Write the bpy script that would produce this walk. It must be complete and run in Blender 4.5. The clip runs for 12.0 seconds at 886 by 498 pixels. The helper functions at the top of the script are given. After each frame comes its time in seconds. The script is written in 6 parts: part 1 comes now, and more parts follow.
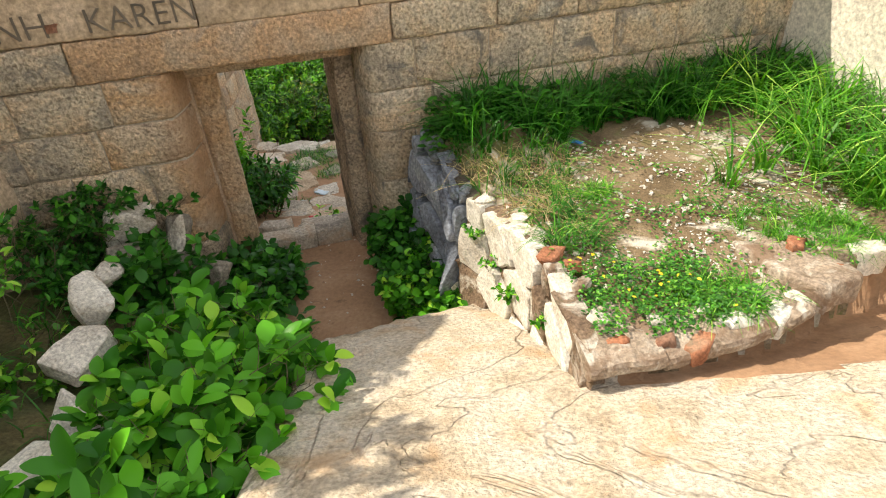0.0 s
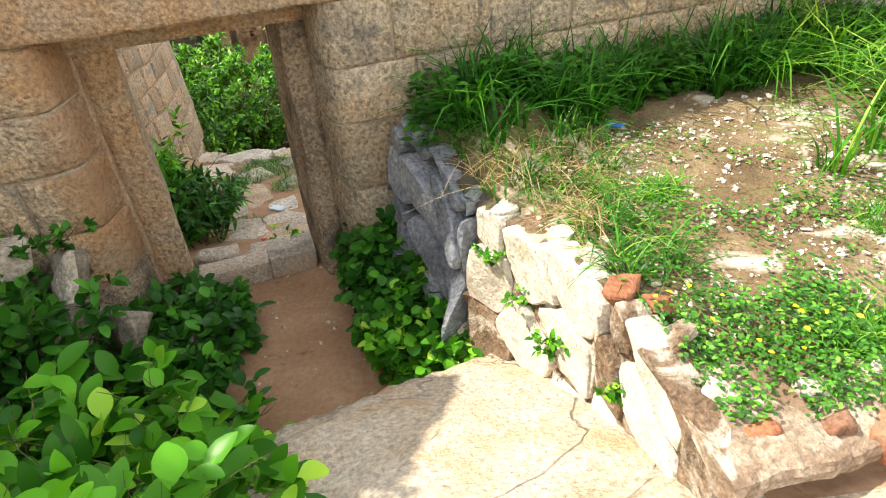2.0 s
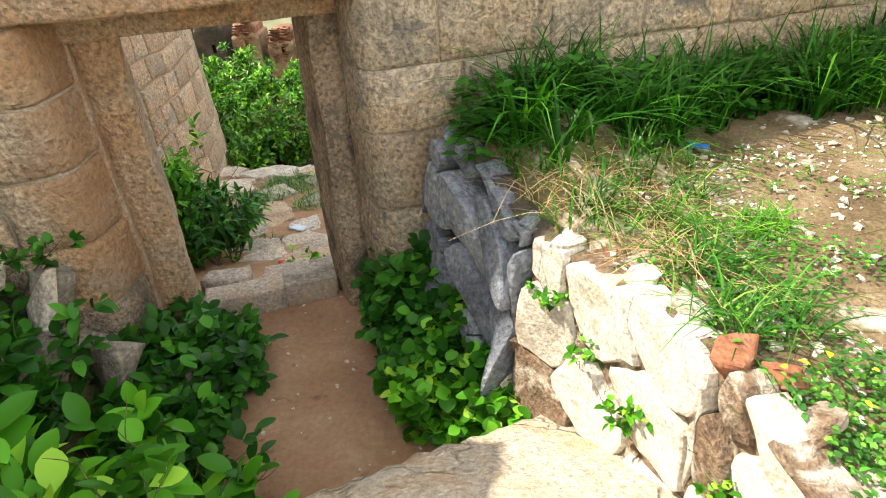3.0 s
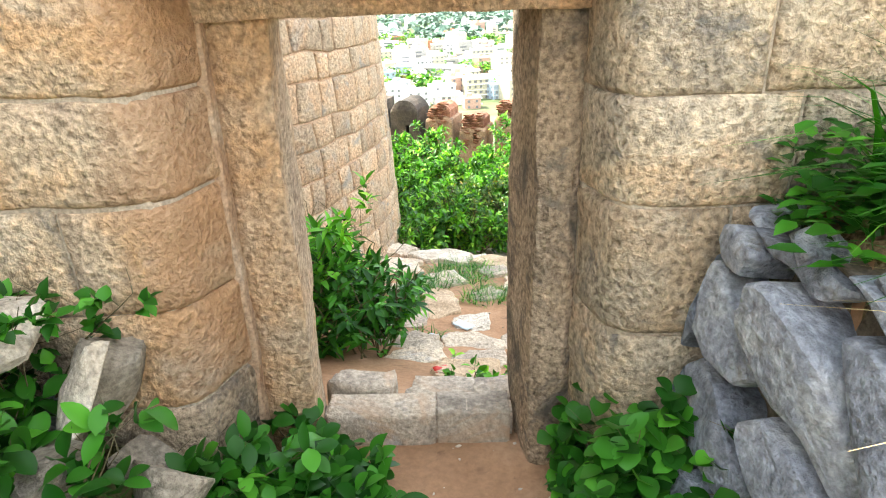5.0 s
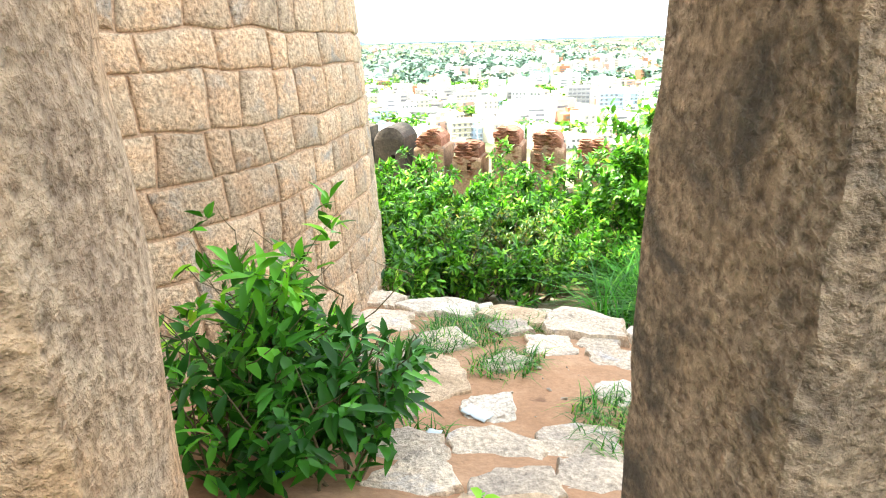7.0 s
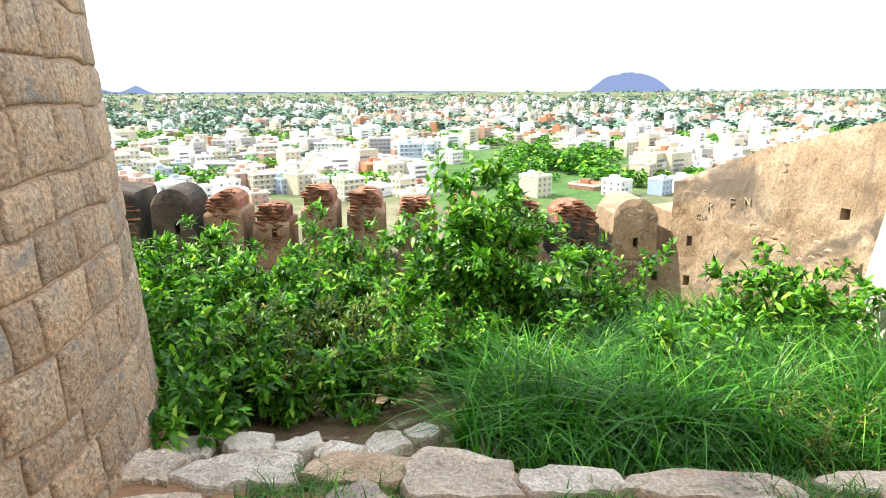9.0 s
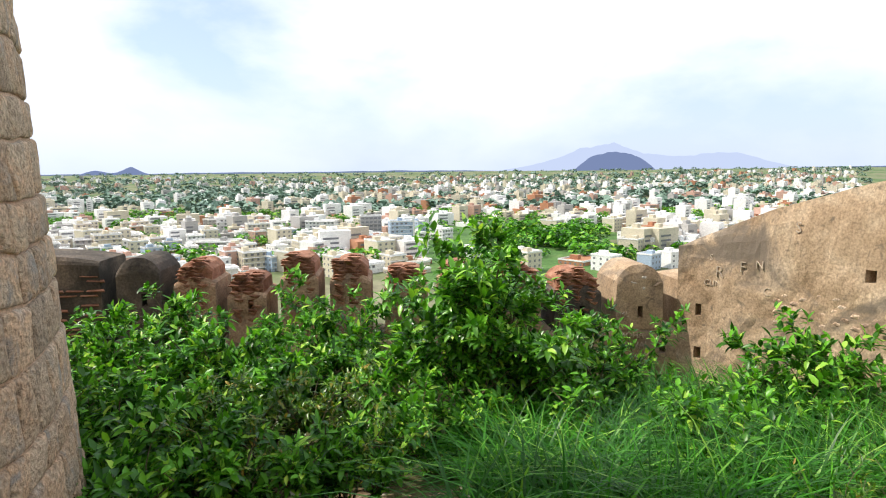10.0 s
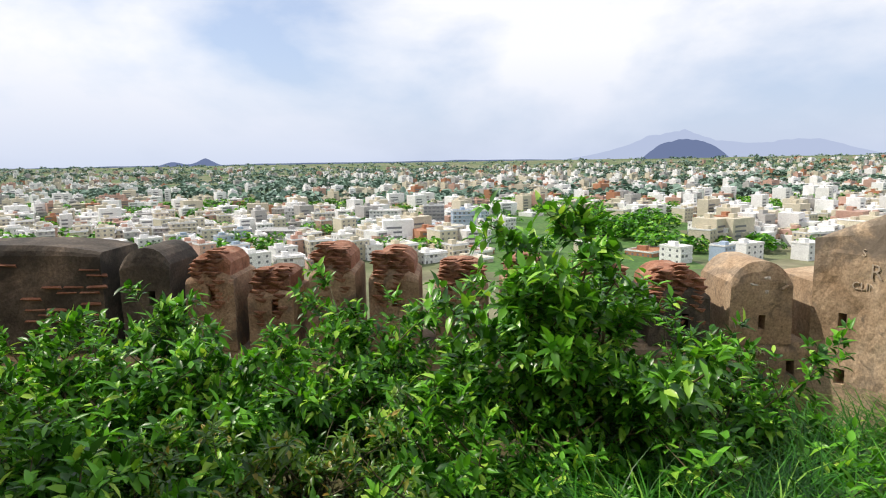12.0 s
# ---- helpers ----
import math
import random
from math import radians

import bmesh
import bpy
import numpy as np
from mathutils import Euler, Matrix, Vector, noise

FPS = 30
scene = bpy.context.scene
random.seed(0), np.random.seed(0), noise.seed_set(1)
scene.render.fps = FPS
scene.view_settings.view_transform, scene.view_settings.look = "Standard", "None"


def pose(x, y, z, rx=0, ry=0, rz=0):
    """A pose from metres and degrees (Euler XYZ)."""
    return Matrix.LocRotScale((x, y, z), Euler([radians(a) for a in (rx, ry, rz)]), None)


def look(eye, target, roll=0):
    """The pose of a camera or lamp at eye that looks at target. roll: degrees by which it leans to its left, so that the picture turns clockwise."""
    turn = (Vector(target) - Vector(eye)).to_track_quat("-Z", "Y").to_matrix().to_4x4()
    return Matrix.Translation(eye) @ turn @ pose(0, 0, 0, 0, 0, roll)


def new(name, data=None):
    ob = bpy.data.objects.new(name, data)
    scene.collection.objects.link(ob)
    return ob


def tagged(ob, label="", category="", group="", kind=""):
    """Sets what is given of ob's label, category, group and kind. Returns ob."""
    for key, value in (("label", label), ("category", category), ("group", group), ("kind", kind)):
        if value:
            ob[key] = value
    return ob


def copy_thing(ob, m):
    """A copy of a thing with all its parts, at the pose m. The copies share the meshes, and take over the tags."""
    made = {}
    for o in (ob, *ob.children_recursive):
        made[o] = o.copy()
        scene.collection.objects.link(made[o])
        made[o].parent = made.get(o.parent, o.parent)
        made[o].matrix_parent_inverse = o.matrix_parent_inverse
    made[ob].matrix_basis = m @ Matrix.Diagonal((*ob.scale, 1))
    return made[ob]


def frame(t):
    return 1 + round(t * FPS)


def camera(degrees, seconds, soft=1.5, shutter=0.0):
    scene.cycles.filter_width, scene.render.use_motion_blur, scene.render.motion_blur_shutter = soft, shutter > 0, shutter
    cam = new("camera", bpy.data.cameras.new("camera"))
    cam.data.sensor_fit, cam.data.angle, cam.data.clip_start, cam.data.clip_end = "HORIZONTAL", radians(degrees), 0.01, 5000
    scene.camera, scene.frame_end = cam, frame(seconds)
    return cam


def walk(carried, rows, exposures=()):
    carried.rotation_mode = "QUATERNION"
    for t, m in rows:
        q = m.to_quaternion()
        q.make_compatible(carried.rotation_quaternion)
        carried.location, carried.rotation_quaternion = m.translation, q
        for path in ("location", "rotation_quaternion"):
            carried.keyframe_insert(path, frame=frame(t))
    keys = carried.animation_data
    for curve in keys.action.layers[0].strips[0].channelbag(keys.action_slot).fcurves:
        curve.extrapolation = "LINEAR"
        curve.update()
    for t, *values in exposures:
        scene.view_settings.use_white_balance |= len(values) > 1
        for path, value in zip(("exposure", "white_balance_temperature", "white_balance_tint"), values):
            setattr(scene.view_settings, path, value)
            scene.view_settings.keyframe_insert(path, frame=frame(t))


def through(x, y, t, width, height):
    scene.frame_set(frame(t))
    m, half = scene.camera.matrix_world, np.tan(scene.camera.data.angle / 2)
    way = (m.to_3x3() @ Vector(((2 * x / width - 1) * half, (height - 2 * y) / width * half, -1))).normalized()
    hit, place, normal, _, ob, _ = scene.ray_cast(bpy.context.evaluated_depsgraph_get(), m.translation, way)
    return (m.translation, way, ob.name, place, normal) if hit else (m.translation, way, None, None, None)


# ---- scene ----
cam = camera(71.1, 12.0, 1.1)
PATH = [
    (0, (0.083, 0.028, 1.58), (0.042, 1.661, 0.426), -3.8),
    (0.5, (0.096, 0.34, 1.428), (0.142, 1.973, 0.275), -3.1),
    (1, (-0.064, 0.624, 1.25), (0.004, 2.256, 0.096), -3.6),
    (1.5, (-0.119, 0.914, 1.067), (-0.084, 2.569, -0.054), -4.6),
    (2, (-0.113, 1.125, 0.968), (-0.044, 2.767, -0.172), -4.6),
    (2.5, (-0.203, 1.329, 0.929), (-0.117, 2.985, -0.188), -3.5),
    (3, (-0.197, 1.594, 0.706), (-0.19, 3.285, -0.362), -3.4),
    (3.5, (-0.228, 1.843, 0.59), (-0.393, 3.563, -0.416), -3.0),
    (3.7, (-0.289, 1.903, 0.574), (-0.516, 3.649, -0.374), -2.3),
    (5.3, (-0.571, 2.922, 0.033), (-1.083, 4.701, -0.725), -2.1),
    (5.5, (-0.588, 3.059, -0.031), (-1.063, 4.826, -0.84), -1.7),
    (6, (-0.73, 3.316, -0.143), (-1.207, 5.087, -0.939), -1.9),
    (6.5, (-0.881, 3.621, -0.257), (-1.292, 5.464, -0.914), -1.5),
    (6.7, (-0.944, 3.801, -0.363), (-1.422, 5.635, -1.002), -1.8),
    (8.3, (-1.285, 5.177, -0.41), (-1.42, 7.073, -1.034), -0.6),
    (8.5, (-1.284, 5.345, -0.403), (-1.349, 7.246, -1.024), -0.8),
    (9, (-1.349, 5.633, -0.472), (-1.211, 7.565, -0.968), -0.3),
    (9.5, (-1.384, 5.891, -0.572), (-1.209, 7.832, -1.021), -0.6),
    (10, (-1.3, 6.281, -0.724), (-1.127, 8.257, -0.978), -0.6),
    (10.5, (-1.358, 6.773, -0.882), (-1.191, 8.763, -0.99), -0.9),
    (11, (-1.365, 7.319, -0.944), (-1.272, 9.309, -1.126), -1.1),
    (11.5, (-1.232, 7.69, -0.92), (-1.186, 9.679, -1.127), -1.15),
    (12, (-1.173, 8.004, -0.931), (-1.202, 9.987, -1.216), -1.0),
]
EXPOSURES = [(0.0, 0.50, 7000, 8), (0.7, 0.72, 7000, 8), (1.5, 0.88, 7000, 8), (2.5, 0.95, 7000, 8), (3.5, 1.1, 6900, 8), (5.5, 2.12, 6600, 5), (6.5, 2.15, 6600, 5), (8.5, 1.3, 6500, 9),
             (9.0, 1.0, 6500, 9), (9.5, 0.65, 6500, 9), (10.0, 0.3, 6500, 10), (10.5, 0.0, 6500, 10), (12.0, -0.05, 6550, 11)]
walk(cam, [(t, look(eye, target, roll)) for t, eye, target, roll in PATH], EXPOSURES)

# ---- world and sun ----
SUN = Vector((-0.60, 0.15, 0.785)).normalized()
world = bpy.data.worlds.new("world")
scene.world = world
world.use_nodes = True
wn, wl = world.node_tree.nodes, world.node_tree.links
wn.clear()


def wnode(kind, **values):
    n = wn.new(kind)
    for k, v in values.items():
        n.inputs[k].default_value = v
    return n


sky = wn.new("ShaderNodeTexSky")
sky.sky_type, sky.sun_disc = "NISHITA", False
sky.sun_elevation, sky.sun_rotation = math.asin(SUN.z), math.atan2(SUN.x, SUN.y)
sky.air_density, sky.dust_density = 1.0, 0.6
w_co = wn.new("ShaderNodeTexCoord")
w_map = wn.new("ShaderNodeMapping")
w_map.inputs["Scale"].default_value = (1.0, 1.0, 1.9)
w_map.inputs["Location"].default_value = (0.88, 0.1, 0.2)
wl.new(w_co.outputs["Generated"], w_map.inputs["Vector"])
w_noise = wnode("ShaderNodeTexNoise", Scale=2.1, Detail=9.0, Roughness=0.52, Distortion=0.15)
wl.new(w_map.outputs["Vector"], w_noise.inputs["Vector"])
w_ramp = wn.new("ShaderNodeValToRGB")
w_ramp.color_ramp.elements[0].position, w_ramp.color_ramp.elements[1].position = 0.36, 0.54
wl.new(w_noise.outputs["Fac"], w_ramp.inputs["Fac"])
w_mix = wn.new("ShaderNodeMixRGB")
w_gain = wn.new("ShaderNodeMixRGB")
w_gain.inputs["Fac"].default_value = 0.6
w_gain.inputs["Color2"].default_value = (4.4, 5.2, 7.0, 1)
wl.new(sky.outputs["Color"], w_gain.inputs["Color1"])
wl.new(w_ramp.outputs["Color"], w_mix.inputs["Fac"])
wl.new(w_gain.outputs["Color"], w_mix.inputs["Color1"])
w_mix.inputs["Color2"].default_value = (7.3, 7.45, 7.8, 1)
w_bg = wnode("ShaderNodeBackground", Strength=0.14)
w_sep = wn.new("ShaderNodeSeparateXYZ")
wl.new(w_co.outputs["Generated"], w_sep.inputs["Vector"])
w_low = wn.new("ShaderNodeMapRange")
w_low.inputs["From Min"].default_value, w_low.inputs["From Max"].default_value = 0.0, 0.16
w_low.inputs["To Min"].default_value, w_low.inputs["To Max"].default_value = 0.75, 0.0
wl.new(w_sep.outputs["Z"], w_low.inputs["Value"])
w_band = wn.new("ShaderNodeMixRGB")
w_band.inputs["Color2"].default_value = (4.2, 4.9, 6.4, 1)
wl.new(w_low.outputs["Result"], w_band.inputs["Fac"])
wl.new(w_mix.outputs["Color"], w_band.inputs["Color1"])
wl.new(w_band.outputs["Color"], w_bg.inputs["Color"])
w_out = wn.new("ShaderNodeOutputWorld")
wl.new(w_bg.outputs["Background"], w_out.inputs["Surface"])

sun_data = bpy.data.lights.new("sun", "SUN")
sun_data.energy, sun_data.angle, sun_data.color = 4.6, radians(0.6), (1.0, 0.93, 0.82)
sun = new("sun", sun_data)
sun.matrix_world = look(SUN * 50, (0, 0, 0))


# ---- materials ----
def surface(name, colours, scale=3.0, fine=40.0, rough=0.85, bump=0.4, bump_size=0.02, stain=None, stain_scale=1.2, stain_cut=0.55,
            island=False, spread=0.0, pits=0.0, speck=None, speck_scale=13.0, speck_cut=0.60, vein=0.0, mottle=0.0, grainy=0.85, streak=None):
    """A worn mineral surface: a colour ramp over broad noise, fine grain, stains with an outline of their own, and relief."""
    m = bpy.data.materials.new(name)
    m.use_nodes = True
    nt = m.node_tree
    n, l = nt.nodes, nt.links
    n.clear()
    out = n.new("ShaderNodeOutputMaterial")
    bs = n.new("ShaderNodeBsdfPrincipled")
    l.new(bs.outputs["BSDF"], out.inputs["Surface"])
    co = n.new("ShaderNodeTexCoord")
    info = n.new("ShaderNodeObjectInfo")
    geo = n.new("ShaderNodeNewGeometry")
    rnd = geo.outputs["Random Per Island"] if island else info.outputs["Random"]
    off = n.new("ShaderNodeVectorMath")
    off.operation = "SCALE"
    off.inputs[0].default_value = (17.0, 31.0, 23.0)
    l.new(rnd, off.inputs["Scale"])
    add = n.new("ShaderNodeVectorMath")
    l.new(co.outputs["Object"], add.inputs[0])
    l.new(off.outputs["Vector"], add.inputs[1])
    vec = add.outputs["Vector"]

    def noise_node(s, detail, r=0.55, dist=0.0):
        q = n.new("ShaderNodeTexNoise")
        q.inputs["Scale"].default_value, q.inputs["Detail"].default_value = s, detail
        q.inputs["Roughness"].default_value, q.inputs["Distortion"].default_value = r, dist
        l.new(vec, q.inputs["Vector"])
        return q.outputs["Fac"]

    def mixer(kind, fac, a, b):
        q = n.new("ShaderNodeMixRGB")
        q.blend_type = kind
        for slot, v in (("Fac", fac), ("Color1", a), ("Color2", b)):
            if isinstance(v, (int, float)):
                q.inputs[slot].default_value = v if slot == "Fac" else (v, v, v, 1)
            elif isinstance(v, tuple):
                q.inputs[slot].default_value = (*v, 1)
            else:
                l.new(v, q.inputs[slot])
        return q.outputs["Color"]

    def ramp(fac, stops):
        q = n.new("ShaderNodeValToRGB")
        e = q.color_ramp.elements
        while len(e) < len(stops):
            e.new(0.5)
        for k, (p, c) in enumerate(stops):
            e[k].position, e[k].color = p, (*c, 1)
        l.new(fac, q.inputs["Fac"])
        return q.outputs["Color"]

    broad = noise_node(scale, 6.0, 0.6, 0.4)
    k = len(colours)
    col = ramp(broad, [(0.3 + 0.4 * i / max(1, k - 1), c) for i, c in enumerate(colours)])
    grain = noise_node(fine, 5.0, 0.65)
    g = ramp(grain, [(0.32, (0.50, 0.50, 0.50)), (0.68, (1.32, 1.32, 1.32))])
    col = mixer("MULTIPLY", grainy, col, g)
    pit_n = noise_node(fine * 1.15, 4.0, 0.62)
    if mottle:
        col = mixer("MULTIPLY", mottle, col, ramp(pit_n, [(0.36, (0.36, 0.34, 0.32)), (0.48, (0.94, 0.94, 0.94)), (0.66, (1.42, 1.42, 1.42))]))
    if spread:
        tone = ramp(rnd, [(0.0, (1 - spread, 1 - spread, 1 - spread)), (1.0, (1 + spread, 1 + spread * 0.9, 1 + spread * 0.75))])
        col = mixer("MULTIPLY", 1.0, col, tone)
    if stain:
        s = noise_node(stain_scale, 7.0, 0.65, 0.8)
        f = ramp(s, [(stain_cut, (0, 0, 0)), (min(1.0, stain_cut + 0.12), (0.85, 0.85, 0.85))])
        col = mixer("MIX", f, col, stain)
    if speck:
        s = noise_node(speck_scale, 4.0, 0.6, 0.5)
        f = ramp(s, [(speck_cut, (0, 0, 0)), (speck_cut + 0.10, (0.8, 0.8, 0.8))])
        col = mixer("MIX", f, col, speck)
    if streak:
        # rusty water stain that runs down one strip of the wall, given by its run along the wall's face
        colour, along, offset, stops = streak
        d = n.new("ShaderNodeVectorMath")
        d.operation = "DOT_PRODUCT"
        d.inputs[1].default_value = along
        l.new(geo.outputs["Position"], d.inputs[0])
        wave = n.new("ShaderNodeMath")
        wave.operation = "MULTIPLY_ADD"
        wave.inputs[1].default_value = 0.42
        l.new(noise_node(3.5, 5.0, 0.6, 0.5), wave.inputs[0])
        l.new(d.outputs["Value"], wave.inputs[2])
        f = n.new("ShaderNodeMapRange")
        f.inputs["From Min"].default_value, f.inputs["From Max"].default_value = offset - 0.5 + 0.21, offset + 0.5 + 0.21
        l.new(wave.outputs["Value"], f.inputs["Value"])
        col = mixer("MIX", ramp(f.outputs["Result"], [(p, (v, v, v)) for p, v in stops]), col, colour)
    line = None
    if vein:
        q = noise_node(vein, 5.0, 0.5, 1.2)
        line = ramp(q, [(0.490, (1, 1, 1)), (0.4985, (0.15, 0.12, 0.1)), (0.5005, (0.15, 0.12, 0.1)), (0.508, (1, 1, 1))])
        col = mixer("MULTIPLY", mixer("MULTIPLY", 1.0, broad, 0.55), col, line)
    l.new(col, bs.inputs["Base Color"])
    bs.inputs["Roughness"].default_value = rough
    bs.inputs["Specular IOR Level"].default_value = 0.3
    h = mixer("MIX", 0.6, grain, pit_n)
    if pits:
        v = n.new("ShaderNodeTexVoronoi")
        v.inputs["Scale"].default_value = fine * 1.3
        l.new(vec, v.inputs["Vector"])
        h = mixer("MIX", pits, h, v.outputs["Distance"])
    if line:
        h = mixer("MULTIPLY", 0.8, h, line)
    bp = n.new("ShaderNodeBump")
    bp.inputs["Strength"].default_value, bp.inputs["Distance"].default_value = bump, bump_size
    l.new(h, bp.inputs["Height"])
    l.new(bp.outputs["Normal"], bs.inputs["Normal"])
    return m


def leaf_mat(name, dark, light, tip=None, rough=0.34, through=0.28, sheen=0.5):
    """Leaves: a tone of its own for each, gloss, and light passing through."""
    m = bpy.data.materials.new(name)
    m.use_nodes = True
    n, l = m.node_tree.nodes, m.node_tree.links
    n.clear()
    out = n.new("ShaderNodeOutputMaterial")
    bs = n.new("ShaderNodeBsdfPrincipled")
    tr = n.new("ShaderNodeBsdfTranslucent")
    mx = n.new("ShaderNodeMixShader")
    mx.inputs["Fac"].default_value = through
    geo = n.new("ShaderNodeNewGeometry")
    rp = n.new("ShaderNodeValToRGB")
    e = rp.color_ramp.elements
    e[0].color, e[1].color = (*dark, 1), (*light, 1)
    e.new(0.42).color = (*(0.72 * a + 0.28 * b for a, b in zip(dark, light)), 1)
    if tip:
        e.new(0.86).color = (*light, 1)
        e[-1].color = (*tip, 1)
    l.new(geo.outputs["Random Per Island"], rp.inputs["Fac"])
    l.new(rp.outputs["Color"], bs.inputs["Base Color"])
    br = n.new("ShaderNodeMixRGB")
    br.blend_type = "MULTIPLY"
    br.inputs["Fac"].default_value = 1.0
    br.inputs["Color2"].default_value = (1.5, 1.6, 0.6, 1)
    l.new(rp.outputs["Color"], br.inputs["Color1"])
    l.new(br.outputs["Color"], tr.inputs["Color"])
    bs.inputs["Roughness"].default_value = rough
    bs.inputs["Specular IOR Level"].default_value = sheen
    l.new(bs.outputs["BSDF"], mx.inputs[1])
    l.new(tr.outputs["BSDF"], mx.inputs[2])
    l.new(mx.outputs["Shader"], out.inputs["Surface"])
    return m


GATE_STONE = surface("gate_stone", [(0.36, 0.31, 0.25), (0.58, 0.49, 0.37), (0.60, 0.45, 0.30), (0.54, 0.49, 0.41)], 2.2, 36, 0.9, 1.0, 0.06,
                     stain=(0.16, 0.155, 0.145), stain_scale=3.6, stain_cut=0.54, grainy=0.7, spread=0.16, pits=0.12, speck=(0.25, 0.21, 0.165), speck_cut=0.63, mottle=0.68)
POST_STONE = surface("post_stone", [(0.34, 0.25, 0.18), (0.60, 0.39, 0.23), (0.54, 0.43, 0.32)], 2.0, 44, 0.9, 1.0, 0.045,
                     stain=(0.27, 0.26, 0.24), stain_scale=2.4, stain_cut=0.58, spread=0.06, pits=0.12, speck=(0.27, 0.21, 0.16), speck_scale=17.0, speck_cut=0.63, mottle=0.42)
BASTION_STONE = surface("bastion_stone", [(0.36, 0.28, 0.20), (0.51, 0.41, 0.30), (0.54, 0.38, 0.25), (0.43, 0.40, 0.35)], 2.4, 34, 0.9, 1.0, 0.045,
                        stain=(0.29, 0.285, 0.265), stain_scale=3.4, stain_cut=0.56, grainy=0.6, spread=0.20, pits=0.1, speck=(0.34, 0.28, 0.21), speck_scale=20.0, speck_cut=0.61, mottle=0.6)
JAMB_STONE = surface("rust_washed_stone", [(0.40, 0.31, 0.23), (0.58, 0.46, 0.33), (0.60, 0.39, 0.22), (0.54, 0.48, 0.39)], 1.5, 36, 0.9, 1.0, 0.05,
                     stain=(0.42, 0.30, 0.20), stain_scale=1.6, stain_cut=0.55, grainy=0.7,
                     streak=((0.38, 0.215, 0.115), (math.cos(radians(15.0)), math.sin(radians(15.0)), 0.0), -0.45 * math.cos(radians(15.0)) + 4.55 * math.sin(radians(15.0)) - 1.40,
                             ((0.30, 0.0), (0.43, 0.55), (0.53, 0.72), (0.60, 0.25), (0.80, 0.10))), spread=0.10, pits=0.12, speck=(0.26, 0.21, 0.16), speck_cut=0.63, mottle=0.68)
LICHEN_STONE = surface("lichen_stained_stone", [(0.27, 0.22, 0.17), (0.44, 0.34, 0.24), (0.50, 0.40, 0.30)], 2.2, 42, 0.9, 1.0, 0.045,
                       stain=(0.10, 0.092, 0.08), stain_scale=3.2, stain_cut=0.51, spread=0.10, pits=0.12, speck=(0.19, 0.17, 0.14), speck_scale=11.0, speck_cut=0.60, mottle=0.68)
MERLON = surface("bared_merlon", [(0.20, 0.125, 0.075), (0.35, 0.23, 0.145), (0.46, 0.33, 0.22)], 2.6, 34, 0.92, 0.8, 0.02,
                 stain=(0.13, 0.10, 0.075), stain_scale=2.2, stain_cut=0.53, speck=(0.30, 0.14, 0.085), speck_scale=8.0, speck_cut=0.58)
MORTAR = surface("mortar", [(0.37, 0.31, 0.24), (0.50, 0.43, 0.34)], 5, 70, 0.95, 0.5, 0.01)
WARM_MORTAR = surface("warm_mortar", [(0.42, 0.28, 0.18), (0.56, 0.41, 0.29)], 3, 60, 0.95, 0.6, 0.012, stain=(0.26, 0.21, 0.16), stain_scale=2.2, stain_cut=0.60)
RUST_MORTAR = surface("rust_washed_mortar", [(0.30, 0.17, 0.10), (0.44, 0.31, 0.21), (0.52, 0.44, 0.35)], 3.4, 60, 0.95, 0.6, 0.012)
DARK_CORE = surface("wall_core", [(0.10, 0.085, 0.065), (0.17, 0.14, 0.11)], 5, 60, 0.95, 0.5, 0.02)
PLASTER = surface("old_plaster", [(0.34, 0.25, 0.16), (0.50, 0.38, 0.26), (0.56, 0.43, 0.31)], 1.8, 30, 0.92, 0.6, 0.02,
                  stain=(0.19, 0.155, 0.12), stain_scale=1.4, stain_cut=0.55, speck=(0.26, 0.19, 0.13), speck_scale=9.0, speck_cut=0.62)
PALE_PLASTER = surface("pale_plaster", [(0.62, 0.56, 0.46), (0.78, 0.72, 0.61)], 1.6, 30, 0.92, 0.5, 0.02,
                       stain=(0.32, 0.28, 0.23), stain_scale=1.6, stain_cut=0.62)
DARK_PLASTER = surface("sooty_plaster", [(0.045, 0.038, 0.03), (0.09, 0.075, 0.06), (0.18, 0.14, 0.105)], 1.9, 30, 0.92, 0.6, 0.02,
                       stain=(0.035, 0.032, 0.028), stain_scale=1.1, stain_cut=0.47)
HIGH_PLASTER = surface("stained_plaster", [(0.27, 0.18, 0.105), (0.43, 0.31, 0.20), (0.56, 0.44, 0.31)], 1.6, 34, 0.92, 0.4, 0.012,
                       stain=(0.15, 0.125, 0.10), stain_scale=0.9, stain_cut=0.50, speck=(0.16, 0.125, 0.09), speck_scale=7.0, speck_cut=0.60)
BRICK = surface("old_brick", [(0.15, 0.075, 0.045), (0.28, 0.13, 0.08), (0.36, 0.22, 0.15)], 6, 70, 0.92, 0.6, 0.012, spread=0.28)
GRANITE = surface("granite_rock", [(0.40, 0.30, 0.20), (0.56, 0.46, 0.34), (0.62, 0.54, 0.44), (0.56, 0.41, 0.27)], 2.4, 40, 0.85, 1.0, 0.035,
                  stain=(0.50, 0.32, 0.18), stain_scale=1.6, stain_cut=0.55, pits=0.1, speck=(0.33, 0.27, 0.20), speck_scale=22.0, speck_cut=0.60, vein=0.75)
GREY_STONE = surface("grey_rubble", [(0.14, 0.155, 0.19), (0.26, 0.285, 0.34), (0.40, 0.42, 0.45)], 4.5, 38, 0.85, 1.0, 0.03, spread=0.18, pits=0.1, stain=(0.20, 0.18, 0.14), stain_scale=4.0, stain_cut=0.62, mottle=0.3)
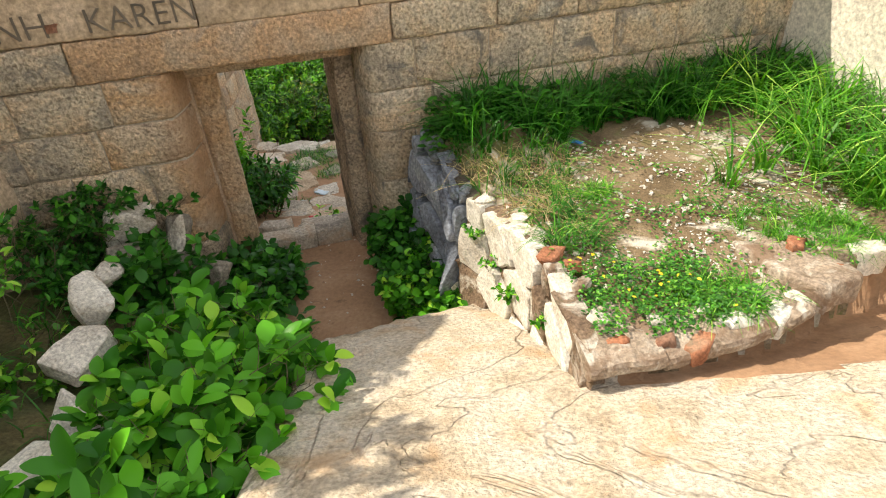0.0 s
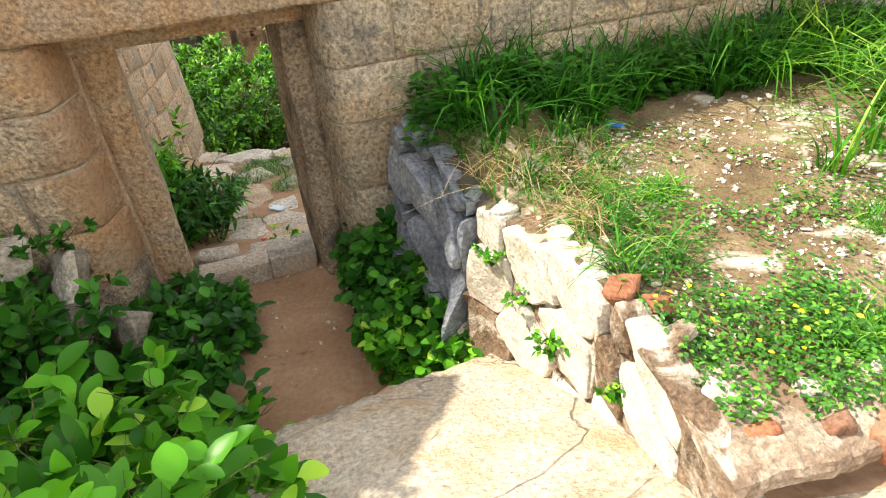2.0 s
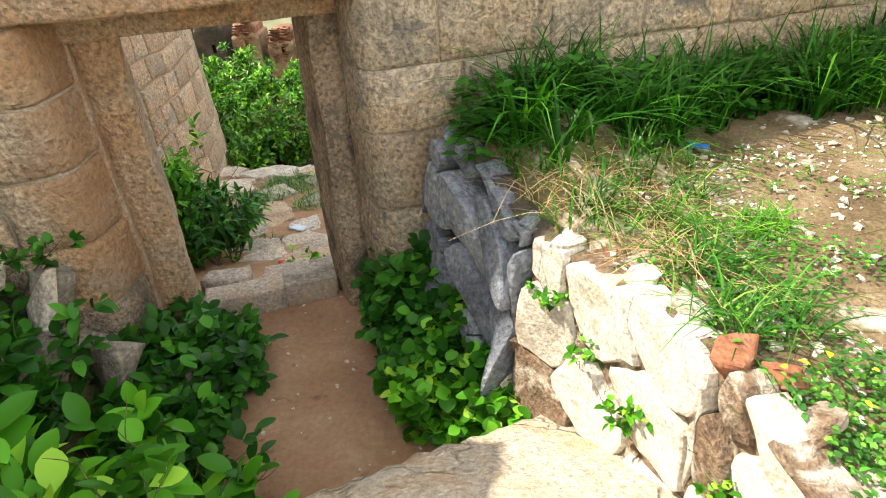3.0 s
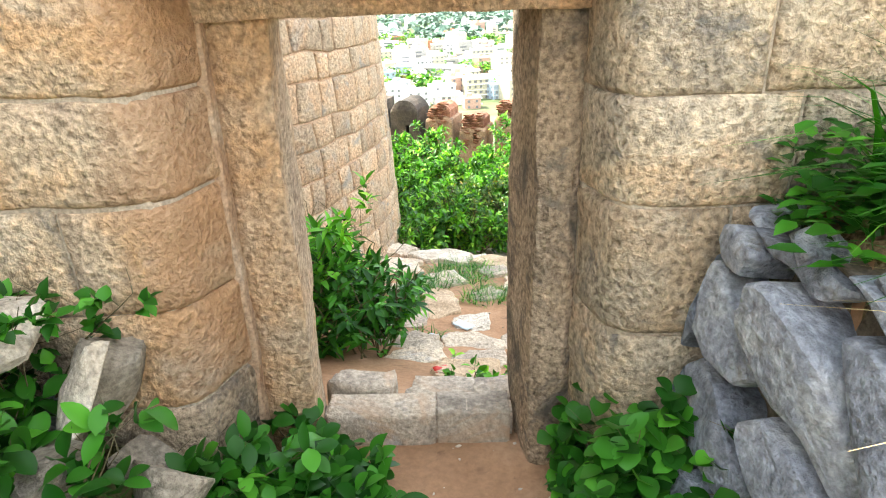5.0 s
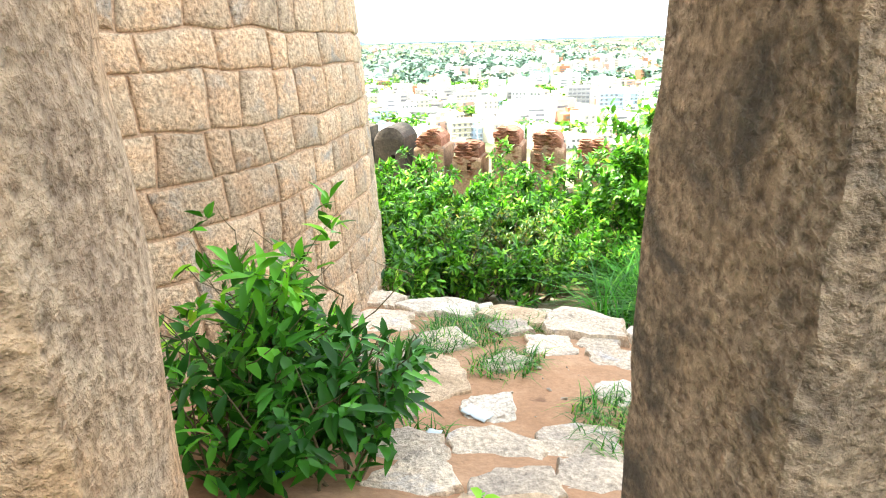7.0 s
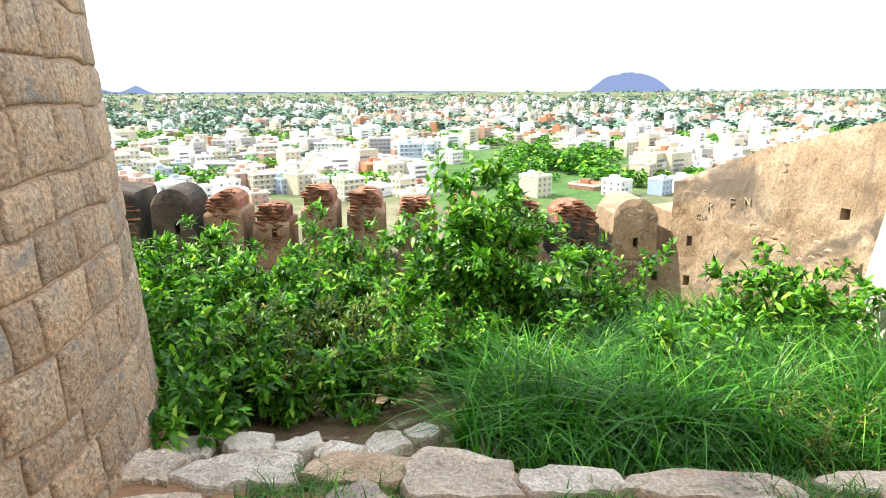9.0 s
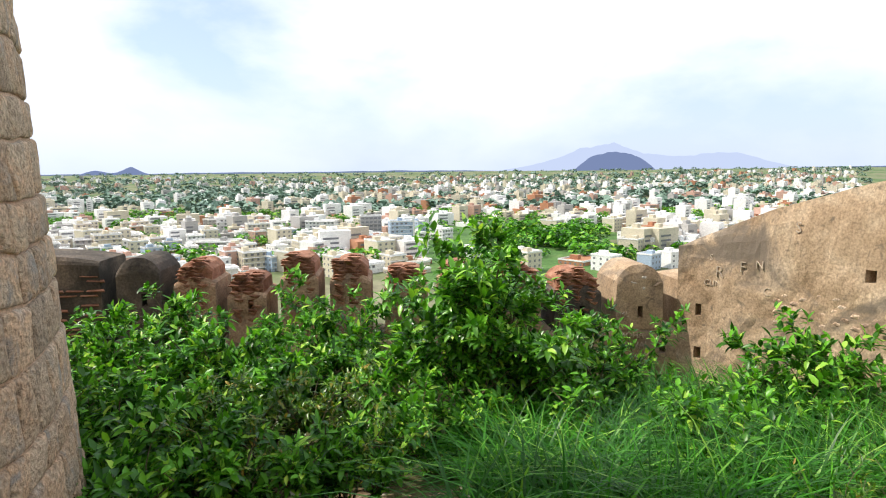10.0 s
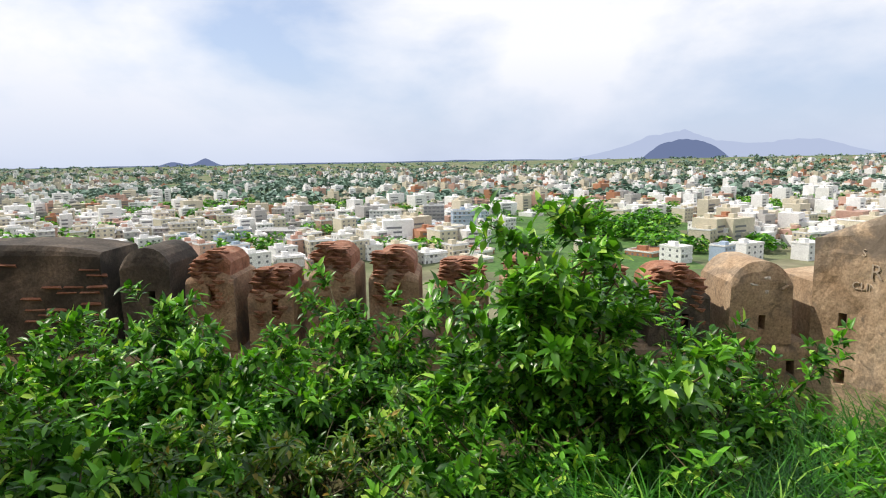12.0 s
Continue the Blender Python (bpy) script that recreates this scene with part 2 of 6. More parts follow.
PALE_STONE = surface("pale_rubble", [(0.42, 0.37, 0.30), (0.58, 0.53, 0.46), (0.66, 0.61, 0.53)], 4.0, 45, 0.88, 0.8, 0.02,
                     stain=(0.30, 0.20, 0.12), stain_scale=3.0, stain_cut=0.60, spread=0.10, pits=0.1, mottle=0.35)
WHITE_STONE = surface("white_rubble", [(0.52, 0.46, 0.38), (0.68, 0.63, 0.55), (0.76, 0.72, 0.65)], 4.5, 60, 0.9, 0.7, 0.016,
                      stain=(0.34, 0.25, 0.17), stain_scale=4.2, stain_cut=0.57, spread=0.07, pits=0.1, speck=(0.44, 0.38, 0.31), speck_scale=26.0, speck_cut=0.62)
RED_STONE = surface("red_brick_stone", [(0.22, 0.085, 0.045), (0.36, 0.15, 0.08), (0.42, 0.25, 0.16)], 7, 60, 0.92, 0.7, 0.012, stain=(0.20, 0.15, 0.10), stain_scale=7.0, stain_cut=0.56, spread=0.12)
CRUST = surface("lime_crust", [(0.22, 0.16, 0.11), (0.36, 0.28, 0.21), (0.54, 0.48, 0.40)], 5.0, 46, 0.95, 0.9, 0.02,
                stain=(0.20, 0.125, 0.08), stain_scale=3.4, stain_cut=0.50, speck=(0.70, 0.66, 0.58), speck_scale=5.5, speck_cut=0.57, mottle=0.4)
BANK_STONE = surface("bank_stone", [(0.17, 0.15, 0.12), (0.27, 0.24, 0.20), (0.36, 0.31, 0.25)], 3.0, 40, 0.9, 0.8, 0.02,
                     stain=(0.10, 0.10, 0.06), stain_scale=3.0, stain_cut=0.58, spread=0.15, mottle=0.4)
LIME_CORE = surface("crumbling_lime", [(0.13, 0.09, 0.06), (0.22, 0.145, 0.095), (0.30, 0.22, 0.15)], 4.0, 40, 0.95, 1.0, 0.03,
                    stain=(0.66, 0.60, 0.51), stain_scale=4.5, stain_cut=0.51, speck=(0.10, 0.105, 0.05), speck_scale=9.0, speck_cut=0.60, mottle=0.5)
SLAB_STONE = surface("paving_slab", [(0.33, 0.29, 0.25), (0.47, 0.41, 0.34), (0.58, 0.50, 0.40), (0.43, 0.43, 0.45)], 2.8, 40, 0.88, 0.9, 0.025,
                     stain=(0.46, 0.31, 0.20), stain_scale=2.2, stain_cut=0.57, spread=0.22, pits=0.1, mottle=0.22)
TAN_STONE = surface("tan_block", [(0.36, 0.27, 0.18), (0.52, 0.40, 0.28), (0.62, 0.50, 0.37)], 3.2, 40, 0.9, 0.9, 0.025, stain=(0.30, 0.24, 0.18), stain_scale=3.6, stain_cut=0.58, spread=0.14, mottle=0.25, grainy=0.6)
SOIL = surface("red_soil", [(0.27, 0.155, 0.088), (0.345, 0.205, 0.12), (0.42, 0.27, 0.17)], 2.2, 30, 0.97, 0.4, 0.02, grainy=0.35, pits=0.02, speck=(0.14, 0.08, 0.05), speck_scale=7.0, speck_cut=0.62)
DRY_SOIL = surface("dry_soil", [(0.11, 0.075, 0.04), (0.20, 0.14, 0.08), (0.30, 0.23, 0.15)], 2.6, 60, 0.97, 0.7, 0.02,
                   stain=(0.13, 0.145, 0.04), stain_scale=1.6, stain_cut=0.55, pits=0.3, speck=(0.62, 0.56, 0.47), speck_scale=3.2, speck_cut=0.56)
GREEN_SOIL = surface("weedy_soil", [(0.05, 0.055, 0.02), (0.09, 0.09, 0.035), (0.14, 0.11, 0.05)], 2.0, 40, 0.97, 0.6, 0.03)
PLAIN = surface("plain_fields", [(0.05, 0.11, 0.03), (0.09, 0.15, 0.05), (0.16, 0.17, 0.09), (0.28, 0.24, 0.17)], 0.006, 0.06, 0.95, 0.1, 0.5)
MEADOW = surface("green_field", [(0.045, 0.11, 0.025), (0.08, 0.17, 0.04), (0.13, 0.19, 0.06)], 0.03, 0.3, 0.95, 0.1, 0.5)
# far trees: distance haze is mixed into this pale bluish green
HAZY_GROVE = surface("hazy_grove", [(0.14, 0.23, 0.17), (0.26, 0.36, 0.29)], 0.01, 0.2, 0.95, 0.1, 0.5, island=True)


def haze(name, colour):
    """A far shape that glows in one flat colour, with the haze put into it."""
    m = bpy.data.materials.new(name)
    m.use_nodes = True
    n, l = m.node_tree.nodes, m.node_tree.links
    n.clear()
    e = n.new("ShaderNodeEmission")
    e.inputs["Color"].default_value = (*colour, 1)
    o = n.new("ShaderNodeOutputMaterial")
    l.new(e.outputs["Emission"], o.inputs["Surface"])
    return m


HILL_FAR = haze("far_hill_haze", (0.17, 0.22, 0.38))
HILL_LOW = haze("far_rise_haze", (0.16, 0.21, 0.34))
HILL_PALE = haze("far_ridge_haze", (0.50, 0.58, 0.78))
LEAF_BROAD = leaf_mat("broad_leaf", (0.018, 0.105, 0.008), (0.14, 0.46, 0.028), (0.40, 0.66, 0.07), 0.36, 0.24, 0.20)
LEAF_BUSH = leaf_mat("bush_leaf", (0.012, 0.07, 0.006), (0.15, 0.44, 0.032), (0.44, 0.64, 0.09), 0.36, 0.24, 0.28)
LEAF_TREE = leaf_mat("tree_leaf", (0.02, 0.10, 0.008), (0.19, 0.49, 0.04), (0.46, 0.66, 0.11), through=0.26)
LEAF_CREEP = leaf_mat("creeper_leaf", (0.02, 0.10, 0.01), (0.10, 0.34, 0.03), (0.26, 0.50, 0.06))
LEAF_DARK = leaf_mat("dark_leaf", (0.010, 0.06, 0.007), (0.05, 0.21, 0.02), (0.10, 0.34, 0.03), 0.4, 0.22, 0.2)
LEAF_RED = leaf_mat("rusty_leaf", (0.03, 0.10, 0.01), (0.17, 0.32, 0.03), (0.42, 0.27, 0.06))
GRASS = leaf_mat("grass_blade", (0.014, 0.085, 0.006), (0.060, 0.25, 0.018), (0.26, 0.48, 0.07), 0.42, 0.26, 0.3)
# grass copy with sunshine put into its paler greens
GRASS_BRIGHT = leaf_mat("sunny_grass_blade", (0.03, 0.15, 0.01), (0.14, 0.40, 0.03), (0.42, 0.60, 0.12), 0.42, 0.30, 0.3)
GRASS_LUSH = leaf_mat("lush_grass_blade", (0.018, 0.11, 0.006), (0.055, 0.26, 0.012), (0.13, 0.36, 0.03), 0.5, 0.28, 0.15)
# grass copy with shade put into its deeper greens
GRASS_SHADE = leaf_mat("shaded_grass_blade", (0.012, 0.07, 0.006), (0.035, 0.17, 0.012), (0.10, 0.30, 0.03), 0.45, 0.22, 0.2)
DRY_GRASS = leaf_mat("dry_grass", (0.38, 0.28, 0.14), (0.60, 0.48, 0.28), None, 0.6)
FLOWER = leaf_mat("yellow_petal", (0.70, 0.50, 0.02), (0.85, 0.66, 0.05), None, 0.5)
STEM = surface("stem_bark", [(0.09, 0.08, 0.04), (0.17, 0.14, 0.08)], 9, 80, 0.9, 0.5, 0.01)


def flat(name, colour, rough=0.6):
    return surface(name, [tuple(c * 0.88 for c in colour), colour], 0.25, 3.0, rough, 0.1, 0.02, spread=0.1)


BLUE_WRAP = flat("blue_plastic", (0.05, 0.22, 0.62), 0.3)
PALE_WRAP = flat("pale_plastic", (0.55, 0.65, 0.72), 0.35)
RED_WRAP = flat("red_plastic", (0.55, 0.04, 0.03), 0.35)
CARVING = flat("carved_groove", (0.17, 0.14, 0.11), 0.95)
CHALK = flat("chalk_scratch", (0.50, 0.41, 0.31), 0.95)


# ---- building helpers ----
def mesh(name, verts, faces, mats, smooth=False, idx=None):
    me = bpy.data.meshes.new(name)
    me.from_pydata([tuple(v) for v in verts], [], faces)
    for m in mats if isinstance(mats, (list, tuple)) else [mats]:
        me.materials.append(m)
    if idx is not None:
        me.polygons.foreach_set("material_index", np.asarray(idx, dtype=np.int32))
    if smooth:
        me.polygons.foreach_set("use_smooth", np.ones(len(me.polygons), dtype=bool))
    me.update()
    return me


def part(name, me, parent, label="", matrix=None, kind=""):
    ob = new(name, me)
    ob.parent = parent
    if matrix is not None:
        ob.matrix_basis = matrix
    return tagged(ob, label=label, kind=kind)


def thing(name, place, label, category, group="", kind="", turn=0.0):
    ob = new(name)
    ob.empty_display_size = 0.1
    ob.matrix_basis = pose(place[0], place[1], place[2], 0, 0, turn)
    return tagged(ob, label, category, group, kind)


def recentred(verts):
    v = np.asarray(verts, dtype=float)
    c = v.mean(axis=0)
    return v - c, Matrix.Translation(Vector(c))


def nz(x, y, z, s=1.0):
    return noise.noise(Vector((x * s, y * s, z * s)))


def rock(rng, size, rough=0.22, sub=3, flatness=1.0):
    """A broken stone: flat facets from a hull of random points, worn edges and a rough skin."""
    bm = bmesh.new()
    for k in range(13 if sub > 1 else 9):
        p = Vector((rng.uniform(-1, 1), rng.uniform(-1, 1), rng.uniform(-1, 1)))
        p = p / max(abs(p.x), abs(p.y), abs(p.z)) * rng.uniform(0.86, 1.0)
        bm.verts.new((p.x, p.y, p.z))
    res = bmesh.ops.convex_hull(bm, input=bm.verts)
    bmesh.ops.delete(bm, geom=[g for g in res["geom_interior"] if isinstance(g, bmesh.types.BMVert)], context="VERTS")
    if sub > 1:
        bmesh.ops.bevel(bm, geom=list(bm.edges), offset=0.10, segments=1, affect="EDGES", clamp_overlap=True)
        bmesh.ops.triangulate(bm, faces=bm.faces)
        bmesh.ops.subdivide_edges(bm, edges=bm.edges, cuts=1 if sub == 2 else 2, use_grid_fill=True)
    o = Vector((rng.uniform(-50, 50), rng.uniform(-50, 50), rng.uniform(-50, 50)))
    vs = []
    for v in bm.verts:
        p = v.co
        if sub > 1:
            p = p * (1 + rough * 0.35 * noise.noise(p * 1.9 + o) + rough * 0.22 * noise.noise(p * 5.0 + o))
        vs.append((p.x * size[0] / 2, p.y * size[1] / 2, p.z * size[2] / 2))
    bm.verts.index_update()
    fs = [[v.index for v in f.verts] for f in bm.faces]
    bm.free()
    return vs, fs


def flagstone(rng, w, d, h, sides=9, worn=False):
    """A paving stone: an uneven outline, a nearly flat worn top and broken edges."""
    ring = []
    for k in range(sides):
        t = 2 * math.pi * (k + rng.uniform(-0.28, 0.28)) / sides
        c, s = math.cos(t), math.sin(t)
        q = 1 / max(abs(c), abs(s)) * rng.uniform(0.74, 1.04)
        q = min(q, 1.25)
        ring.append((c * q * w / 2, s * q * d / 2))
    fine = []
    for (ax, ay), (bx, by) in zip(ring, ring[1:] + ring[:1]):
        for m in range(3):
            a = m / 3
            j, k2 = 0.045 * rng.uniform(-1, 1) * min(w, d), 0.045 * rng.uniform(-1, 1) * min(w, d)
            fine.append((ax + (bx - ax) * a + j, ay + (by - ay) * a + k2))
    n, seed = len(fine), rng.uniform(0, 90)
    vs, fs = [], []
    rings = ((1.0, -h * 0.5), (1.02, h * 0.0), (0.98, h * 0.22), (0.90, h * 0.38), (0.62, h * 0.48), (0.28, h * 0.5)) if worn else None
    for scale, z in rings or ((1.0, -h * 0.5), (1.01, h * 0.2), (0.99, h * 0.40), (0.95, h * 0.49), (0.6, h * 0.5), (0.25, h * 0.5)):
        for x, y in fine:
            x, y = x * scale, y * scale
            vs.append((x, y, z + (0.035 if worn else min(0.02, 0.14 * h)) * (nz(x * 5 + seed, y * 5, seed) + 0.6 * nz(x * 14, y * 14 + seed, seed))))
    for r in range(5):
        for k in range(n):
            q, t = r * n + k, r * n + (k + 1) % n
            fs.append([q, t, t + n, q + n])
    fs.append(list(range(5 * n, 6 * n)))
    return vs, fs


def block(path, s0, s1, z0, z1, seed, depth=0.14, bulge=0.02, step=0.07, edge=0.024, rough=1.0):
    """A dressed stone on a wall: a pillowed, uneven face over (s, z), with its sides going back into the wall."""
    def cuts(length):
        n = max(2, int((length - 0.05) / step))
        return [0.0, 0.009] + [0.025 + (length - 0.05) * i / n for i in range(n + 1)] + [length - 0.009, length]

    ss, zz = cuts(s1 - s0), cuts(z1 - z0)
    ns, nk = len(ss) - 1, len(zz) - 1
    vs, fs = [], []
    jig = [0.012 * noise.noise(Vector((seed * 3.1 + i, 7.7, i * 2.3))) for i in range(4)]
    for j in range(nk + 1):
        for i in range(ns + 1):
            a, b = ss[i] / (s1 - s0), zz[j] / (z1 - z0)
            s, z = s0 + (s1 - s0) * a, z0 + (z1 - z0) * b
            z += (jig[0] * (1 - a) + jig[1] * a) * (1 - b) + (jig[2] * (1 - a) + jig[3] * a) * b
            s += 0.009 * noise.noise(Vector((z * 9, s * 3, 4.4)))
            z += 0.009 * noise.noise(Vector((s * 9, z * 3, 8.1)))
            d = min(a * (s1 - s0), (1 - a) * (s1 - s0), b * (z1 - z0), (1 - b) * (z1 - z0))
            k = 1 - max(0.0, 1 - d / edge) ** 2
            out = bulge * k + rough * (0.3 + 0.7 * k) * (0.013 * noise.noise(Vector((s * 6 + seed, z * 6, seed * 1.7))) + 0.008 * noise.noise(Vector((s * 17 + seed, z * 17, seed))))
            (x, y), (nx, ny) = path(s, z)
            vs.append((x + nx * out, y + ny * out, z))
    rim = [i for i in range(ns + 1)] + [j * (ns + 1) + ns for j in range(1, nk + 1)] + [nk * (ns + 1) + i for i in range(ns - 1, -1, -1)] + [j * (ns + 1) for j in range(nk - 1, 0, -1)]
    for j in range(nk):
        for i in range(ns):
            q = j * (ns + 1) + i
            fs.append([q, q + 1, q + ns + 2, q + ns + 1])
    base = len(vs)
    for q in rim:
        i, j = q % (ns + 1), q // (ns + 1)
        (x, y), (nx, ny) = path(s0 + ss[i], vs[q][2])
        vs.append((x - nx * depth, y - ny * depth, vs[q][2]))
    m = len(rim)
    for k in range(m):
        fs.append([rim[k], base + k, base + (k + 1) % m, rim[(k + 1) % m]])
    return vs, fs


def slab(outline, z0, z1, mats, name, bevel=0.012):
    """An upright prism over a plan outline, with softened edges."""
    bm = bmesh.new()
    low = [bm.verts.new((x, y, z0)) for x, y in outline]
    f = bm.faces.new(low)
    up = bmesh.ops.extrude_face_region(bm, geom=[f])
    bmesh.ops.translate(bm, vec=(0, 0, z1 - z0), verts=[v for v in up["geom"] if isinstance(v, bmesh.types.BMVert)])
    bmesh.ops.recalc_face_normals(bm, faces=bm.faces)
    if bevel:
        bmesh.ops.bevel(bm, geom=list(bm.edges), offset=bevel, segments=2, affect="EDGES")
    me = bpy.data.meshes.new(name)
    bm.to_mesh(me)
    bm.free()
    me.materials.append(mats)
    return me


def tube(points, radii, sides=6):
    """A bent, tapering stem through points."""
    vs, fs = [], []
    for k, p in enumerate(points):
        p = Vector(p)
        d = (Vector(points[min(k + 1, len(points) - 1)]) - Vector(points[max(k - 1, 0)])).normalized()
        a = d.orthogonal().normalized()
        b = d.cross(a)
        for i in range(sides):
            t = 2 * math.pi * i / sides
            vs.append(tuple(p + (a * math.cos(t) + b * math.sin(t)) * radii[k]))
    for k in range(len(points) - 1):
        for i in range(sides):
            q, w = k * sides + i, k * sides + (i + 1) % sides
            fs.append([q, w, w + sides, q + sides])
    return vs, fs


def leaves(places, ways, ups, lengths, widths, curl=0.25, rounded=False):
    """Many folded, curling leaves at once; arrays of n x 3 and n. Rounded ones have a fuller outline, for plants passed close by."""
    places, ways, ups = (np.asarray(a, float) for a in (places, ways, ups))
    L, W = np.asarray(lengths, float)[:, None], np.asarray(widths, float)[:, None]
    ways = ways / np.linalg.norm(ways, axis=1, keepdims=True)
    side = np.cross(ways, ups)
    side /= np.linalg.norm(side, axis=1, keepdims=True) + 1e-9
    up = np.cross(side, ways)
    rows = []
    for a, w, fold in ((0.0, 0.0, 0), (0.35, 0.5, 1), (0.35, 0.0, 0), (0.35, -0.5, 1), (0.72, 0.36, 1), (0.72, 0.0, 0), (0.72, -0.36, 1), (1.0, 0.0, 0)):
        rows.append(places + ways * L * a + side * W * w + up * (W * 0.16 * fold - L * curl * a * a))
    if rounded:
        rows = [places]
        for a, w in ((0.12, 0.15), (0.30, 0.40), (0.50, 0.50), (0.70, 0.47), (0.86, 0.32), (0.95, 0.15)):
            for side_w in (w, 0.0, -w):
                rows.append(places + ways * L * a + side * W * side_w + up * (W * 0.14 * (abs(side_w) / 0.5) - L * curl * a * a))
        rows.append(places + ways * L - up * L * curl)
        v = np.stack(rows, axis=1).reshape(-1, 3)
        pat = [[0, 2, 1], [0, 3, 2], [16, 17, 19], [17, 18, 19]] + [f for k in range(5) for f in ([3 * k + 1, 3 * k + 2, 3 * k + 5, 3 * k + 4], [3 * k + 2, 3 * k + 3, 3 * k + 6, 3 * k + 5])]
        return v, [[20 * i + q for q in f] for i in range(len(places)) for f in pat]
    v = np.stack(rows, axis=1).reshape(-1, 3)
    pat = [[0, 2, 1], [0, 3, 2], [1, 2, 5, 4], [2, 3, 6, 5], [4, 5, 7], [5, 6, 7]]
    fs = [[8 * i + q for q in f] for i in range(len(places)) for f in pat]
    return v, fs


def blades(rng, spots, tall, wide, lean, n_seg=4):
    """Grass: tapering blades that bow over; spots are n x 3 feet."""
    vs, fs = [], []
    for p in spots:
        h, w = tall * (0.4 + 0.95 * rng.random() ** 1.3), wide * rng.uniform(0.6, 1.5)
        t = p[3] + rng.gauss(0, 0.5) if len(p) > 3 else rng.uniform(0, 2 * math.pi)
        dx, dy = math.cos(t), math.sin(t)
        b = lean * rng.uniform(0.35, 1.4)
        q0 = len(vs)
        for k in range(n_seg + 1):
            a = k / n_seg
            r = h * b * a * a
            z = h * (a - min(0.42 * b, 0.85) * a * a * a)
            ww = w * (1 - a ** 1.6) * 0.5 + 0.0006
            cx, cy, cz = p[0] + dx * r, p[1] + dy * r, p[2] + z
            vs.append((cx - dy * ww, cy + dx * ww, cz))
            vs.append((cx + dy * ww, cy - dx * ww, cz))
        for k in range(n_seg):
            q = q0 + 2 * k
            fs.append([q, q + 1, q + 3, q + 2])
    return vs, fs


def shrub(name, place, label, category, rng, stems, tall, spread, leaf, wide, count, mat, group="", bare=0.15, stem_r=0.012, kind="", whorl=7, droop=0.25, foot=0.06, rounded=False):
    """A shrub: branching stems from one foot, with whorls of leaves along the outer twigs."""
    rng = random.Random(int(place[0] * 1000) * 7919 + int(place[1] * 1000))
    ob = thing(name, place, label, category, group, kind)
    sv, sf, tips = [], [], []

    def grow(a, d, length, r, depth):
        pts = [Vector(a)]
        for _ in range(4):
            d = (d + Vector((rng.gauss(0, 0.12), rng.gauss(0, 0.12), rng.gauss(0.03, 0.06)))).normalized()
            pts.append(pts[-1] + d * length / 4)
        v, f = tube(pts, [r * (1 - 0.16 * k) for k in range(5)], 5 if depth else 6)
        q = len(sv)
        sv.extend(v)
        sf.extend([[i + q for i in ff] for ff in f])
        for k in range(1, 5):
            tips.append((pts[k], (pts[k] - pts[k - 1]).normalized(), depth + k * 0.25))
        if depth < 2:
            for _ in range(3 if depth == 0 else 2):
                k = rng.randint(1, 4)
                t = rng.uniform(0, 2 * math.pi)
                e = (d * 0.75 + Vector((math.cos(t), math.sin(t), rng.uniform(-0.1, 0.5)))).normalized()
                grow(pts[k], e, length * rng.uniform(0.4, 0.62), r * 0.6, depth + 1)

    for i in range(stems):
        t = 2 * math.pi * (i + rng.random()) / stems
        o = spread * rng.uniform(0.35, 1.0)
        d = Vector((math.cos(t) * o, math.sin(t) * o, tall * rng.uniform(0.75, 1.0)))
        grow((rng.gauss(0, foot), rng.gauss(0, foot), -0.04), d.normalized(), d.length * 0.8, stem_r * rng.uniform(0.7, 1.2), 0)
    part("stem", mesh("stem", sv, sf, STEM, True), ob, "thin brown branching stems")
    pick = [t for t in tips if t[0].z > bare * tall]
    P, D, U, L, W = [], [], [], [], []
    for _ in range(max(1, count // whorl)):
        p, d, dep = pick[int(len(pick) * rng.random() ** 0.8)] if pick else tips[0]
        p = p + Vector((rng.gauss(0, 0.35), rng.gauss(0, 0.35), rng.gauss(0, 0.35))) * leaf
        for k in range(whorl):
            t = 2 * math.pi * k / whorl + rng.random()
            a = d.orthogonal().normalized()
            b = d.cross(a)
            way = (a * math.cos(t) + b * math.sin(t)) * rng.uniform(0.6, 1.0) + d * rng.uniform(0.15, 0.9) + Vector((0, 0, rng.uniform(-0.25, 0.3)))
            q = p + d * rng.uniform(-0.45, 0.25) * leaf + Vector((rng.gauss(0, 0.1), rng.gauss(0, 0.1), rng.gauss(0, 0.1))) * leaf
            P.append(q), D.append(way), U.append((rng.gauss(0, 0.25), rng.gauss(0, 0.25), 1)), L.append(leaf * rng.uniform(0.55, 1.15)), W.append(wide * rng.uniform(0.7, 1.15))
    v, f = leaves(P, D, U, L, W, droop, rounded)
    part("foliage", mesh("foliage", v, f, mat, True), ob, kind="stuff")
    return ob


# ---- the plan ----
WALL_A = radians(15.0)
CA, SA = math.cos(WALL_A), math.sin(WALL_A)
WX, WY = -0.45, 4.55


def wp(u, v):
    """A place from the gate wall's frame: u along its face, v into it."""
    return WX + u * CA - v * SA, WY + u * SA + v * CA


def to_wall(x, y):
    return (x - WX) * CA + (y - WY) * SA, -(x - WX) * SA + (y - WY) * CA


# the face of the platform: foot and top of its rubble front, from the gate to the corner
FOOT = [(-0.34, 4.58), (-0.21, 4.28), (-0.10, 4.02), (0.02, 3.74), (0.20, 3.46), (0.36, 3.12), (0.48, 2.80), (0.59, 2.45), (0.675, 2.09)]
FOOT_Z = [-1.74, -1.74, -1.74, -1.66, -1.42, -1.27, -1.14, -1.00, -0.87]
